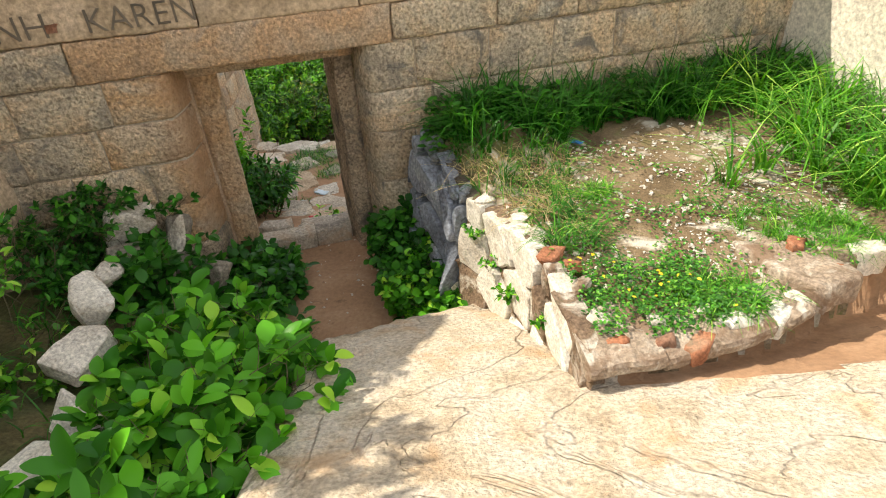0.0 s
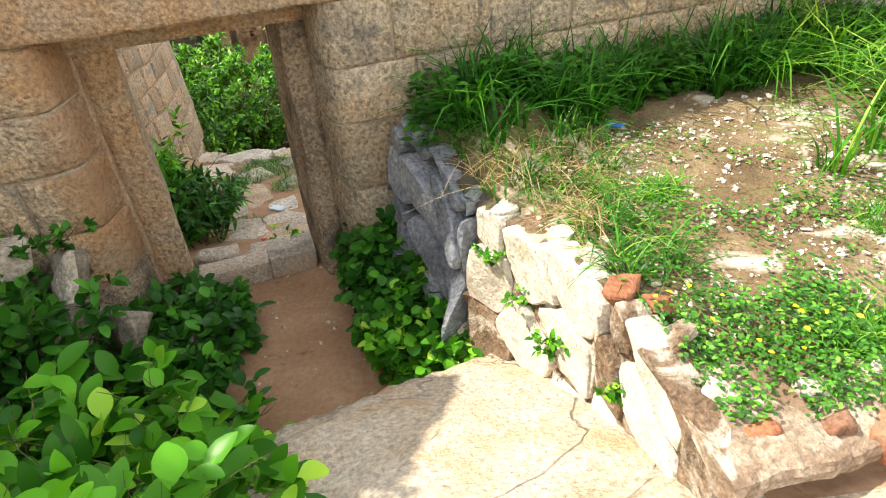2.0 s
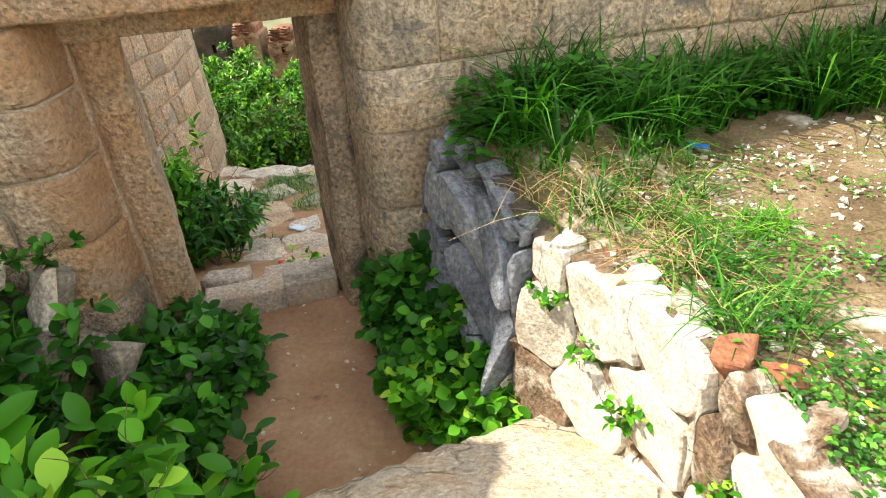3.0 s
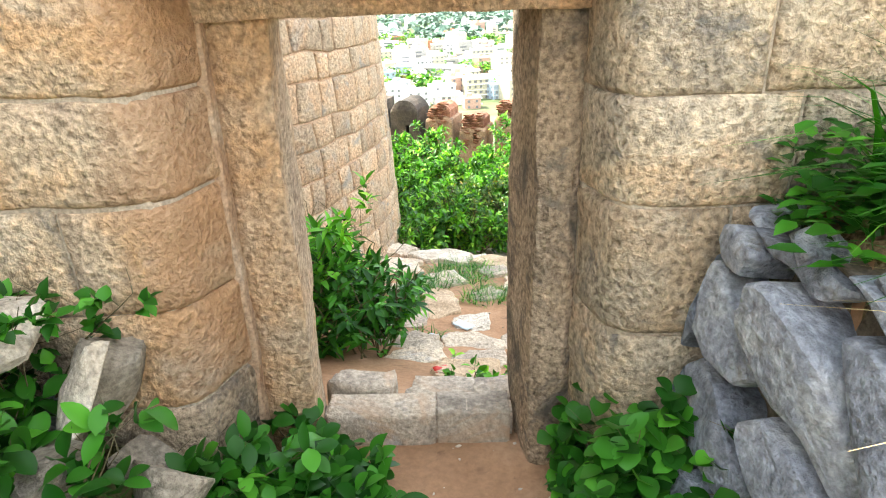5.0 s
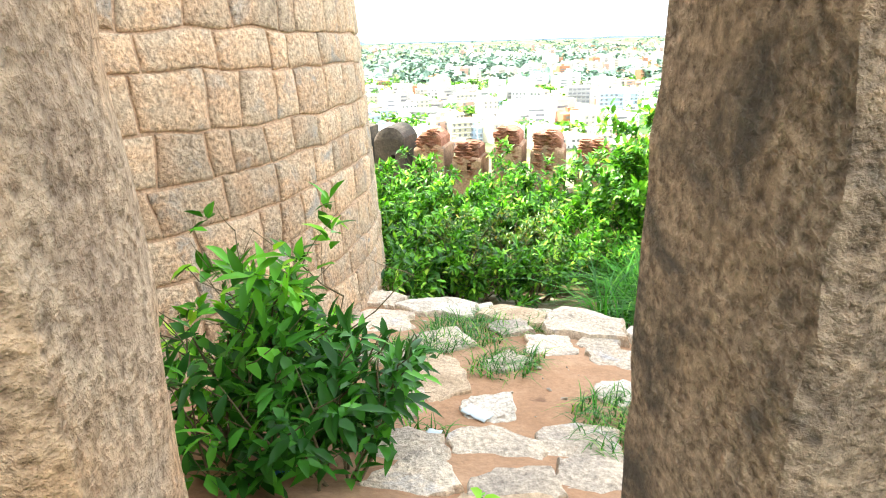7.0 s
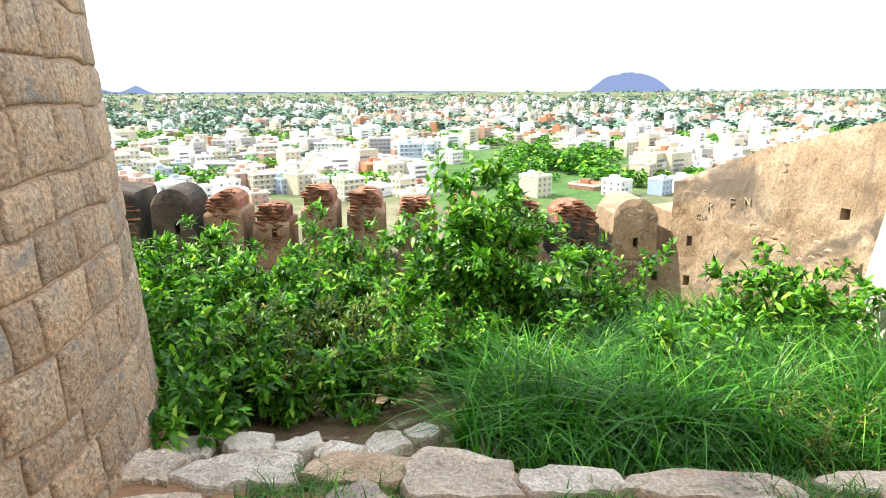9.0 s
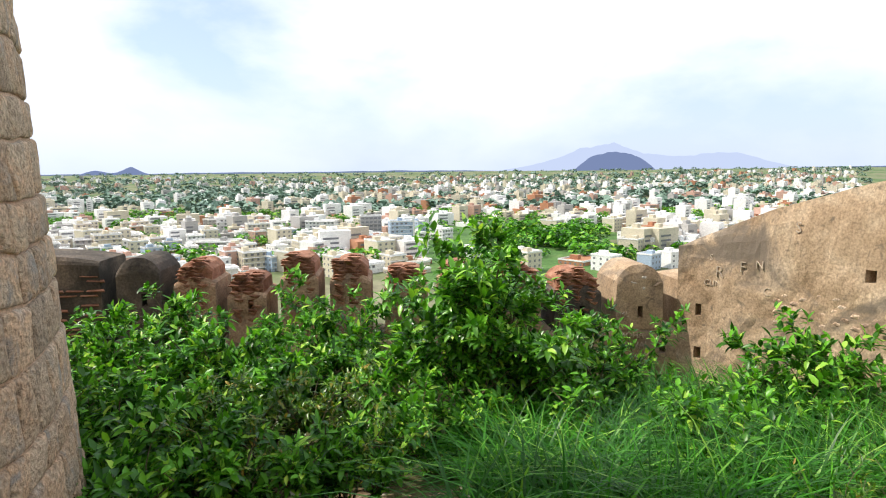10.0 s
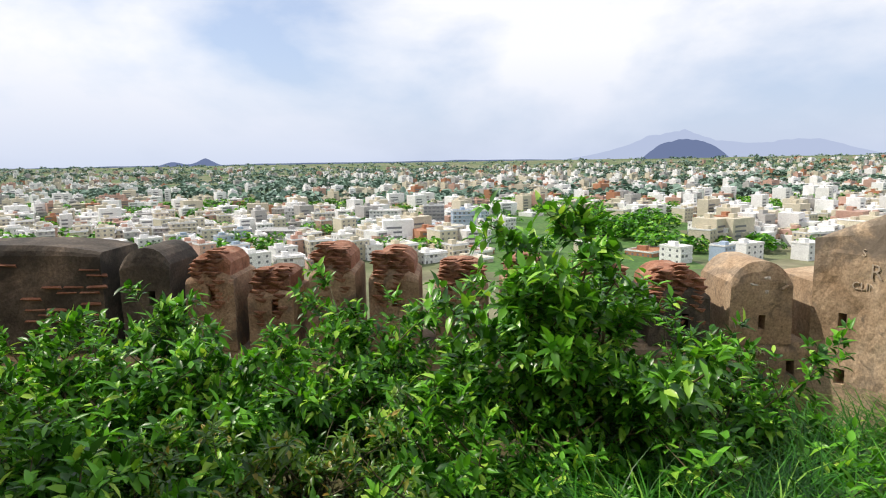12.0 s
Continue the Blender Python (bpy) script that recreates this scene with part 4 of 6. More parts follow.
for k, (x0, x1, top, drop, mat, capped, loop) in enumerate(MERLONS):
    x1 -= 0.09
    holes = [(loop[0] - 0.04, loop[0] + 0.04, loop[1] - 0.09, loop[1] + 0.09)] if loop else []
    cut = 0.26 if capped else 0.0
    f = dome(x0, x1, top - cut, drop * (0.6 if capped else 1))
    me = profile_slab("merlon", spaced(x0, x1), f, -3.16, PY, PY + 0.90, holes, mat, k * 3.3, 0.02)
    m = part("merlon", me, parapet)
    if capped:
        g = dome(x0, x1, top + 0.02 * nz(k, 5, 0, 3), drop + 0.12, 2.2)
        rows = 14
        mid, half = (x0 + x1) / 2, (x1 - x0) / 2 - 0.12
        for r in range(rows):
            zz = top - 0.05 * r - 0.028
            x = mid - half + rng.uniform(-0.02, 0.06)
            while x < mid + half + 0.02:
                if zz < g(x) + 0.02 and zz > f(x) - 0.44 + rng.uniform(-0.16, 0.16):
                    part("brick", brick_me, m, matrix=pose(x, PY + rng.uniform(-0.01, 0.03) + (0.07 if zz > f(x) else 0.045), zz, rng.uniform(-3, 3), rng.uniform(-4, 4), rng.uniform(-6, 6)))
                    if zz > f(x):
                        part("brick", brick_me, m, matrix=pose(x + rng.uniform(-0.03, 0.03), PY + rng.uniform(0.2, 0.3), zz, rng.uniform(-5, 5), rng.uniform(-7, 7), rng.uniform(-9, 9)))
                x += rng.uniform(0.17, 0.25)
        me = profile_slab("brick_core", spaced(x0 + 0.05, x1 - 0.05), dome(x0, x1, top - 0.05, drop + 0.05, 3.0), -2.6, PY + 0.07, PY + 0.80, [], BRICK, k, 0.03)
        part("brick_core", me, m, "crumbling red brick core")
# brickwork laid bare on the long sooty merlon and between the crenels
face_brick = mesh("brick", *rock(random.Random(6), (0.25, 0.10, 0.055), 0.10, 1), BRICK)
first_merlon = [o for o in parapet.children if o.name == "merlon"][0]
for row in range(16):
    x = -7.1 + 0.12 * (row % 2)
    while x < -5.36:
        z = -3.10 + 0.068 * row
        if nz(x * 0.9, z * 1.5, 17, 1.6) + 0.25 * (x + 6.1) > 0.06 and z < -2.02 and rng.random() < 0.7:
            part("brick", face_brick, first_merlon, matrix=pose(x, PY - 0.01 + rng.uniform(-0.008, 0.012), z, rng.uniform(-2, 2), rng.uniform(-3, 3), rng.uniform(-3, 3)))
        x += rng.uniform(0.255, 0.29)
holes = [(a - 0.05, a + 0.05, b - 0.09, b + 0.09) for a, b in ((2.17, -3.50), (2.82, -3.45), (0.4, -3.5), (-2.6, -3.5), (-4.1, -3.45))]
base_me = profile_slab("parapet_base", spaced(-7.9, 3.05, 0.12), lambda x: -3.15 + 0.02 * nz(x, 0, 0, 2), -5.0, PY - 0.004, PY + 0.903, holes, HIGH_PLASTER, 2.2, 0.02, 0.12)
part("parapet_base", base_me, parapet)

pier_me = profile_slab("end_pier", spaced(3.05, 3.75), lambda x: -2.42 + 0.1 * (x - 3.05), -5.0, PY + 0.02, PY + 0.9, [], HIGH_PLASTER, 6.1, 0.02, 0.12)
part("end_pier", pier_me, parapet)
# unseen wall, added to throw the shade that lies over the court
west_me = profile_slab("wall_west", spaced(-4.0, 4.0, 0.1), lambda y: (1.35 if y < 3.15 else 2.75) + 0.15 * nz(y, 3, 0, 2.2) + 0.08 * nz(y, 7, 0, 6), -2.2, 0.0, 0.5, [], PLASTER, 4.0, 0.03, 0.25, lambda x, y, z: (-3.0 - y, x, z))
tagged(new("wall_west", west_me), "unseen plastered wall with a broken top, added to shade the court", "wall", kind="structure")

# the high curved wall
CURVE = [Vector(p) for p in ((3.03, 15.16), (3.30, 14.75), (3.62, 14.0), (3.92, 13.2), (4.10, 12.5), (4.28, 11.7), (4.45, 10.6), (4.6, 9.0), (4.7, 6.5))]
CLEN = [0.0]
for a, b in zip(CURVE, CURVE[1:]):
    CLEN.append(CLEN[-1] + (b - a).length)


def along_curve(s, d, z):
    k = 0
    while k < len(CURVE) - 2 and s > CLEN[k + 1]:
        k += 1
    a, b = CURVE[k], CURVE[k + 1]
    w = (b - a).normalized()
    p = a + w * (s - CLEN[k]) + Vector((-w.y, w.x)) * d
    return p.x, p.y, z


def curve_top(s):
    return float(np.interp(s, [0, 0.12, 0.5, 1.4, 2.4, 3.2, 4.5, 6, 9], [-1.90, -1.84, -1.66, -1.28, -0.98, -0.78, -0.55, -0.4, -0.3]))


c_holes = [(0.30, 0.39, -2.90, -2.72), (0.30, 0.41, -3.55, -3.37), (2.65, 2.77, -2.04, -1.89)]
high_me = profile_slab("wall_high", spaced(0, CLEN[-1], 0.07), curve_top, -4.9, 0.0, 0.5, c_holes, HIGH_PLASTER, 8.0, 0.025, 0.1, lambda x, y, z: along_curve(x, y, z))
high = new("wall_high", high_me)
tagged(high, "high stained plaster wall with scratched writing and a sloping rounded top", "wall", kind="structure")
butt = plain_wall("wall_buttress", (4.32, 11.6), (4.05, 10.3), -0.9, -4.2, -1.3, PALE_PLASTER, "pale sunlit broken wall end above the grass")
for v in butt.data.vertices:
    if v.co.z > -2:
        v.co.x += 0.45


def on_curve(s, z):
    x0, y0, _ = along_curve(s, -0.012, z)
    x1, y1, _ = along_curve(s + 0.1, -0.012, z)
    return pose(x0, y0, z, 90, 0, math.degrees(math.atan2(y1 - y0, x1 - x0)))


for text, s, z, size in (("R", 0.60, -2.28, 0.24), ("F", 0.98, -2.16, 0.22), ("N", 1.22, -2.08, 0.16), ("CLINTO", 0.42, -2.42, 0.12), ("S", 0.5, -2.05, 0.12), ("C", 1.35, -2.42, 0.16), ("S", 1.75, -1.55, 0.2)):
    letters(text, size, CHALK, on_curve(s, z), high, "scratched_letters", 0.006)
for text, x, z, size in (("MOHA", 2.12, -3.28, 0.13), ("PARVAI", 2.1, -3.44, 0.14), ("ML", 2.12, -2.95, 0.12)):
    letters(text, size, CHALK, pose(x, PY - 0.03, z, 90, 0, 0), parapet, "scratched_letters", 0.012)

# where the plaster has fallen: bricks and pale stones laid bare
patch_rng = random.Random(55)
WORN = surface("worn_wall_brick", [(0.34, 0.23, 0.16), (0.48, 0.35, 0.25), (0.60, 0.50, 0.40)], 5, 50, 0.95, 0.7, 0.015, spread=0.2, mottle=0.3)
worn_v, worn_f = rock(random.Random(8), (0.25, 0.12, 0.07), 0.14, 2)
worn_me = mesh("bare_brick", worn_v, worn_f, WORN, True)
for row in range(7):
    s = 1.6 + 0.1 * (row % 2)
    while s < 2.9:
        z = -2.75 + 0.072 * row
        if nz(s * 0.8, z * 1.3, 3, 2.2) > 0.12:
            m = on_curve(s, z) @ pose(0, 0, -0.06 + patch_rng.uniform(-0.006, 0.004), 90, 0, 0)
            part("bare_brick", worn_me, high, matrix=m @ pose(0, 0, 0, patch_rng.uniform(-4, 4), patch_rng.uniform(-4, 4), patch_rng.uniform(-4, 4)))
        s += patch_rng.uniform(0.22, 0.29)
for dx, z, w, h in ((-0.12, -2.44, 0.22, 0.09), (0.08, -2.38, 0.24, 0.10), (0.20, -2.48, 0.16, 0.08), (-0.02, -2.52, 0.20, 0.07)):
    v, f = rock(patch_rng, (w, 0.10, h), 0.16, 2)
    part("bare_stone", mesh("bare_stone", v, f, PALE_STONE if dx < 0.1 else WORN, True), parapet, matrix=pose(2.49 + dx, PY + 0.035, z, 0, patch_rng.uniform(-12, 12), 0))

# ---- stones of the court ----
rng = random.Random(31)
rubble = thing("wall_rubble", (0.2, 3.6, -1.2), "dry-laid rubble facing of pale and blue-grey stones", "retaining wall", kind="structure")
rubble.matrix_basis = Matrix.Identity(4)
EDGE = [Vector(p) for p in LIP]


def edge_at(s):
    for a, b in zip(EDGE, EDGE[1:]):
        d = (b - a).length
        w = (b - a) / d
        if s <= d:
            return a + w * s, w
        s -= d
    return b, w


def put_stone(parent, name, x, y, z, size, mat, turn=(0, 0, 0), rough=0.2, sub=3):
    v, f = rock(rng, size, rough, sub)
    return part(name, mesh(name, v, f, mat), parent, matrix=pose(x, y, z, *turn))


FACE_S = [0.0]
for a, b in zip(FOOT, FOOT[1:]):
    FACE_S.append(FACE_S[-1] + math.hypot(b[0] - a[0], b[1] - a[1]))


def face_lines(s):
    f = [float(np.interp(s, FACE_S, [p[k] for p in FOOT])) for k in (0, 1)] + [float(np.interp(s, FACE_S, FOOT_Z))]
    c = [float(np.interp(s, FACE_S, [p[k] for p in CREST])) for k in (0, 1)] + [float(np.interp(s, FACE_S, CREST_Z))]
    return Vector(f), Vector(c)


def face_at(s, h, out):
    """A place on the leaning rubble face: s along its foot, h down from its crest, out from its surface."""
    f, c = face_lines(s)
    f2, c2 = face_lines(min(FACE_S[-1], s + 0.05))
    f1, c1 = face_lines(max(0.0, s - 0.05))
    down = f - c
    n = (f2 - f1 + c2 - c1).cross(down).normalized()
    if n.x > 0:
        n = -n
    belly = 0.05 * math.sin(math.pi * min(1.0, max(0.0, h / down.length))) if s < 1.0 else 0.0
    return c + down * (h / down.length) + n * (out + belly)


def cells(seeds, frame_box):
    """The cells of a set of seeds in the plane, each cut out by the lines half-way to its neighbours."""
    found = []
    for i, (px, py) in enumerate(seeds):
        poly = [(frame_box[0], frame_box[2]), (frame_box[1], frame_box[2]), (frame_box[1], frame_box[3]), (frame_box[0], frame_box[3])]
        for j, (qx, qy) in enumerate(seeds):
            if j == i or (qx - px) ** 2 + (qy - py) ** 2 > 9.0:
                continue
            mx, my, dx, dy = (px + qx) / 2, (py + qy) / 2, qx - px, qy - py
            kept = []
            for (ax, ay), (bx, by) in zip(poly, poly[1:] + poly[:1]):
                da, db = (ax - mx) * dx + (ay - my) * dy, (bx - mx) * dx + (by - my) * dy
                if da <= 0:
                    kept.append((ax, ay))
                if (da < 0) != (db < 0):
                    t = da / (da - db)
                    kept.append((ax + (bx - ax) * t, ay + (by - ay) * t))
            poly = kept
            if len(poly) < 3:
                break
        if len(poly) > 2:
            found.append(poly)
    return found


def rubble_stone(poly, gap, bulge, seed, r, loose):
    """One stone of the face: an uneven outline with worn corners, a faceted front and sides that go back into the bed."""
    cx, cy = sum(p[0] for p in poly) / len(poly), sum(p[1] for p in poly) / len(poly)
    size = math.sqrt(sum((p[0] - cx) ** 2 + (p[1] - cy) ** 2 for p in poly) / len(poly))
    k = max(0.3, 1 - gap / size)
    poly = [(cx + (x - cx) * k, cy + (y - cy) * k) for x, y in poly]
    ring = []
    for (ax, ay), (bx, by) in zip(poly, poly[1:] + poly[:1]):
        for t in (0.14, 0.38, 0.62, 0.86):
            x, y = ax + (bx - ax) * t, ay + (by - ay) * t
            ring.append((x + 0.024 * nz(x * 9 + seed, y * 9, 1), y + 0.024 * nz(x * 9, y * 9 + seed, 2)))
    n = len(ring)
    tx, ty, lift = r.gauss(0, 0.07) * loose, r.gauss(0, 0.07) * loose, r.uniform(-0.010, 0.014) * loose
    vs, fs = [], []
    for scale, out in ((1.0, -0.12), (1.01, -0.016), (0.985, 0.5 * bulge), (0.94, 0.85 * bulge), (0.70, bulge), (0.45, bulge), (0.2, bulge)):
        for x, y in ring:
            x, y = cx + (x - cx) * scale, cy + (y - cy) * scale
            o = out
            if out > -0.05:
                o += lift + tx * (x - cx) + ty * (y - cy) + 0.014 * nz(x * 4.5 + seed, y * 4.5, seed) + 0.007 * nz(x * 15, y * 15 + seed, seed)
                o -= 0.03 * max(0.0, nz(x * 3 + seed, y * 3, 5.0))
            vs.append(face_at(x, y, o))
    for k in range(6):
        for i in range(n):
            q, t = k * n + i, k * n + (i + 1) % n
            fs.append([q, t, t + n, q + n])
    fs.append(list(range(6 * n, 7 * n)))
    return vs, fs


def face_zone(s0, s1, along, across, angle, seed, gap, bulge, mats, jitter, loose=1.0):
    r = random.Random(seed)
    ca, sa = math.cos(radians(angle)), math.sin(radians(angle))
    # the seeds stand on a slanting lattice, squeezed so that long stones become round cells
    seeds = []
    for i in range(-14, 15):
        for j in range(-14, 15):
            u, v = (i + 0.5 * (j % 2) + r.uniform(-jitter, jitter)), (j + r.uniform(-jitter, jitter))
            s, h = s0 + along * u * ca - across * v * sa, along * u * sa + across * v * ca
            if s0 - 0.5 < s < s1 + 0.5 and -0.4 < h < 1.8:
                seeds.append((u, v))
    for poly in cells(seeds, (-20, 20, -20, 20)):
        poly = [(s0 + along * u * ca - across * v * sa, along * u * sa + across * v * ca) for u, v in poly]
        poly = [(min(s1, max(s0, s)), max(-0.03, h)) for s, h in poly]
        cs, ch = sum(p[0] for p in poly) / len(poly), sum(p[1] for p in poly) / len(poly)
        f, c = face_lines(min(FACE_S[-1], max(0, cs)))
        area = 0.5 * abs(sum(a[0] * b[1] - b[0] * a[1] for a, b in zip(poly, poly[1:] + poly[:1])))
        if area < 0.006 or ch > (f - c).length + 0.1:
            continue
        v, fc = rubble_stone(poly, gap, bulge, r.uniform(0, 90), r, loose)
        v, m = recentred(v)
        part("stone", mesh("stone", v, fc, mats(cs, ch, r)), rubble, matrix=m)


def face_bed(s0, s1, mat, back):
    """The earth and lime behind the stones, carried over the crest on to the platform."""
    n, rows = int((s1 - s0) / 0.035), 26
    vs, fs = [], []
    for i in range(n + 1):
        s = s0 + (s1 - s0) * i / n
        f, c = face_lines(s)
        top = face_at(s, 0.0, 0.0)
        for k in range(rows + 1):
            if k > 7:
                h = (f - c).length * 1.05 * (k - 7) / (rows - 7)
                vs.append(face_at(s, h, -back + 0.018 * nz(s * 8, h * 8, 4) + 0.012 * nz(s * 21, h * 21, 6)))
            else:
                inn = 0.34 * (1 - k / 7.5)
                x, y = top.x + inn * 0.93, top.y + inn * 0.36
                blend = smooth(0.0, 0.30, inn)
                z = (top.z + 0.012) * (1 - blend) + (platform_z(x, y) - 0.02) * blend
                vs.append((x, y, z + 0.022 * nz(x * 9, y * 9, 2) + 0.012 * nz(x * 23, y * 23, 2)))
    for i in range(n):
        for k in range(rows):
            q = i * (rows + 1) + k
            fs.append([q, q + 1, q + rows + 2, q + rows + 1])
    part("rubble_bed", mesh("rubble_bed", vs, fs, mat, True), rubble)


def pale_mix(s, h, r):
    if s > 1.95 and r.random() < 0.45:
        return LIME_CORE
    return LIME_CORE if r.random() < 0.12 else WHITE_STONE


# a darker bed, set further back, keeps the grey stones' gaps dark
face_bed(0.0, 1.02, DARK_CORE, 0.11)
face_bed(1.02, FACE_S[-1], LIME_CORE, 0.018)
face_zone(0.0, 1.0, 0.56, 0.185, 27, 3, 0.044, 0.030, lambda s, h, r: GREY_STONE, 0.20, 2.0)
face_zone(1.0, 1.98, 0.44, 0.28, 24, 12, 0.012, 0.018, pale_mix, 0.26)
face_zone(1.98, FACE_S[-1] - 0.03, 0.40, 0.20, 34, 9, 0.012, 0.016, pale_mix, 0.26)
# loose stones and brick ends lying along the crest
for s, o, w, mat in ((0.10, 0.06, 0.20, GREY_STONE), (0.34, 0.05, 0.17, GREY_STONE), (0.62, 0.08, 0.15, GREY_STONE), (0.90, 0.06, 0.13, GREY_STONE), (1.12, 0.07, 0.17, WHITE_STONE), (1.26, 0.16, 0.10, BRICK), (1.40, 0.18, 0.13, LIME_CORE), (1.52, 0.10, 0.15, WHITE_STONE),
                     (1.74, 0.12, 0.17, WHITE_STONE), (1.92, 0.07, 0.21, RED_STONE), (2.04, 0.15, 0.15, RED_STONE), (2.2, 0.12, 0.16, LIME_CORE), (2.45, 0.14, 0.12, WHITE_STONE)):
    q = face_lines(s)[1] + Vector((0.93, 0.36, 0)) * o
    put_stone(rubble, "stone", q.x, q.y, q.z + (-0.015 if mat is RED_STONE else 0.015), (w, w * 0.75, w * 0.55), mat, (rng.uniform(-15, 15), rng.uniform(-15, 15), rng.uniform(0, 180)), 0.22, 3)


# the crumbling lime ledge along the front of the platform
def ledge(s0, s1):
    vs, fs, n = [], [], 130
    prof = ((0.50, -0.03), (0.42, 0.006), (0.34, 0.014), (0.26, 0.018), (0.18, 0.016), (0.11, 0.014), (0.05, 0.006), (0.015, -0.006), (0.0, -0.028), (0.0, -0.065), (0.02, -0.095), (0.06, -0.11), (0.11, -0.125), (0.13, -0.19), (0.13, -0.34))
    for i in range(n + 1):
        s = s0 + (s1 - s0) * i / n
        p, d = edge_at(s)
        a, b = edge_at(max(0, s - 0.12))[0], edge_at(s + 0.12)[0]
        d = (b - a).normalized() if (b - a).length > 1e-4 else d
        w = Vector((-d.y, d.x))
        for k, (o, z) in enumerate(prof):
            x, y = p.x + w.x * o, p.y + w.y * o
            j = 0.030 * nz(x * 4, y * 4, z * 4) + 0.014 * nz(x * 11, y * 11, z * 9 + 3) + 0.009 * nz(x * 26, y * 26, z * 20)
            side = 1.0 if k > 5 else 0.25
            vs.append((x - w.x * j * side, y - w.y * j * side, platform_z(p.x + w.x * 0.2, p.y + w.y * 0.2) + z + 0.02 * (s < 0.4) + j * 0.6))
    m = len(prof)
    for i in range(n):
        for k in range(m - 1):
            q = i * m + k
            fs.append([q, q + 1, q + m + 1, q + m])
    fs += [list(range(m)), list(range(n * m, n * m + m))[::-1]]
    return mesh("lime_ledge", vs, fs, CRUST)


part("lime_ledge", ledge(0.0, 1.62), rubble, "crumbling ledge of lime and brick")
for s, o, w, mat in ((0.20, 0.16, 0.16, RED_STONE), (0.42, 0.12, 0.13, BRICK), (0.62, 0.07, 0.22, RED_STONE), (0.86, 0.12, 0.20, WHITE_STONE), (0.50, 0.26, 0.14, WHITE_STONE), (1.12, 0.08, 0.24, WHITE_STONE), (0.30, 0.34, 0.15, LIME_CORE), (1.34, 0.10, 0.20, WHITE_STONE), (0.72, 0.24, 0.13, WHITE_STONE)):
    p, d = edge_at(s)
    v, f = flagstone(rng, w, w * 0.62, 0.10, 8, True)
    q = p + Vector((-d.y, d.x)) * o
    part("edge_stone", mesh("edge_stone", v, f, mat, True), rubble, matrix=pose(q.x, q.y, platform_z(q.x, q.y) - 0.012, rng.uniform(-6, 6), rng.uniform(-6, 6), math.degrees(math.atan2(d.y, d.x)) + rng.uniform(-25, 25)))
# the big fallen slab of lime and brick behind the ledge
for x, y, w, d, mat, turn, up in ((1.98, 2.80, 0.42, 0.66, CRUST, 24, 0.02), (2.36, 2.98, 0.50, 0.40, CRUST, 10, 0.0), (2.10, 2.70, 0.24, 0.14, RED_STONE, 30, 0.04), (2.04, 2.92, 0.16, 0.11, RED_STONE, 60, 0.04), (2.40, 2.86, 0.26, 0.14, WHITE_STONE, 5, 0.03)):
    v, f = flagstone(rng, w, d, 0.16)
    part("edge_stone", mesh("edge_stone", v, f, mat, True), rubble, matrix=pose(x, y, platform_z(x, y) - 0.045 + up, -5, 6, turn))

for x, y, z, s, m, t in ((-2.26, 3.82, -0.66, (0.44, 0.36, 0.46), PALE_STONE, (0, 14, 30)), (-1.92, 3.66, -0.90, (0.26, 0.36, 0.62), BANK_STONE, (8, 22, 24)), (-2.08, 3.98, -0.92, (0.30, 0.30, 0.62), BANK_STONE, (0, 26, 30)), (-1.98, 3.84, -0.78, (0.12, 0.22, 0.44), PALE_STONE, (0, 34, 40)), (-2.18, 3.52, -0.78, (0.30, 0.34, 0.36), BANK_STONE, (10, 16, 70)), (-1.98, 3.40, -0.90, (0.34, 0.30, 0.42), BANK_STONE, (0, 20, 10)),
                         (-2.06, 2.84, -0.58, (0.30, 0.50, 0.40), WHITE_STONE, (6, 6, 40)), (-1.96, 2.46, -0.62, (0.34, 0.44, 0.26), PALE_STONE, (0, 8, -20)), (-1.86, 2.12, -0.68, (0.38, 0.36, 0.30), WHITE_STONE, (8, 0, 30)), (-2.16, 3.14, -0.62, (0.34, 0.3, 0.26), PALE_STONE, (0, 10, 10)), (-1.66, 3.98, -1.44, (0.4, 0.36, 0.30), BANK_STONE, (0, 14, 60)),
                         (-2.02, 4.02, -1.28, (0.30, 0.34, 0.46), BANK_STONE, (6, 20, 10)), (-1.84, 3.88, -1.22, (0.26, 0.38, 0.5), BANK_STONE, (0, 25, 70)), (-1.96, 2.30, -0.86, (0.22, 0.2, 0.14), BRICK, (0, 0, 30)), (-1.80, 4.16, -1.45, (0.34, 0.3, 0.34), BANK_STONE, (0, 12, 30)), (-2.25, 3.9, -1.0, (0.4, 0.36, 0.34), GREY_STONE, (0, 8, 20)), (-1.84, 1.74, -0.62, (0.34, 0.36, 0.3), WHITE_STONE, (5, 4, 70))):
    z -= 0.11
    v, f = rock(rng, tuple(0.82 * q for q in s), 0.10, 3)
    b = new("boulder", mesh("boulder", v, f, m))
    b.matrix_basis = pose(x, y, z, *t)
    tagged(b, "grey weathered boulder on the overgrown bank" if m is GREY_STONE else "brown angular boulder among dark weeds on the bank" if m is BANK_STONE else ("broken red brick lump on the bank" if m is BRICK else "large chalky white boulder in the weeds of the bank" if m is WHITE_STONE else "pale weathered boulder leaning on the bank"), "boulder", "boulders on the bank")

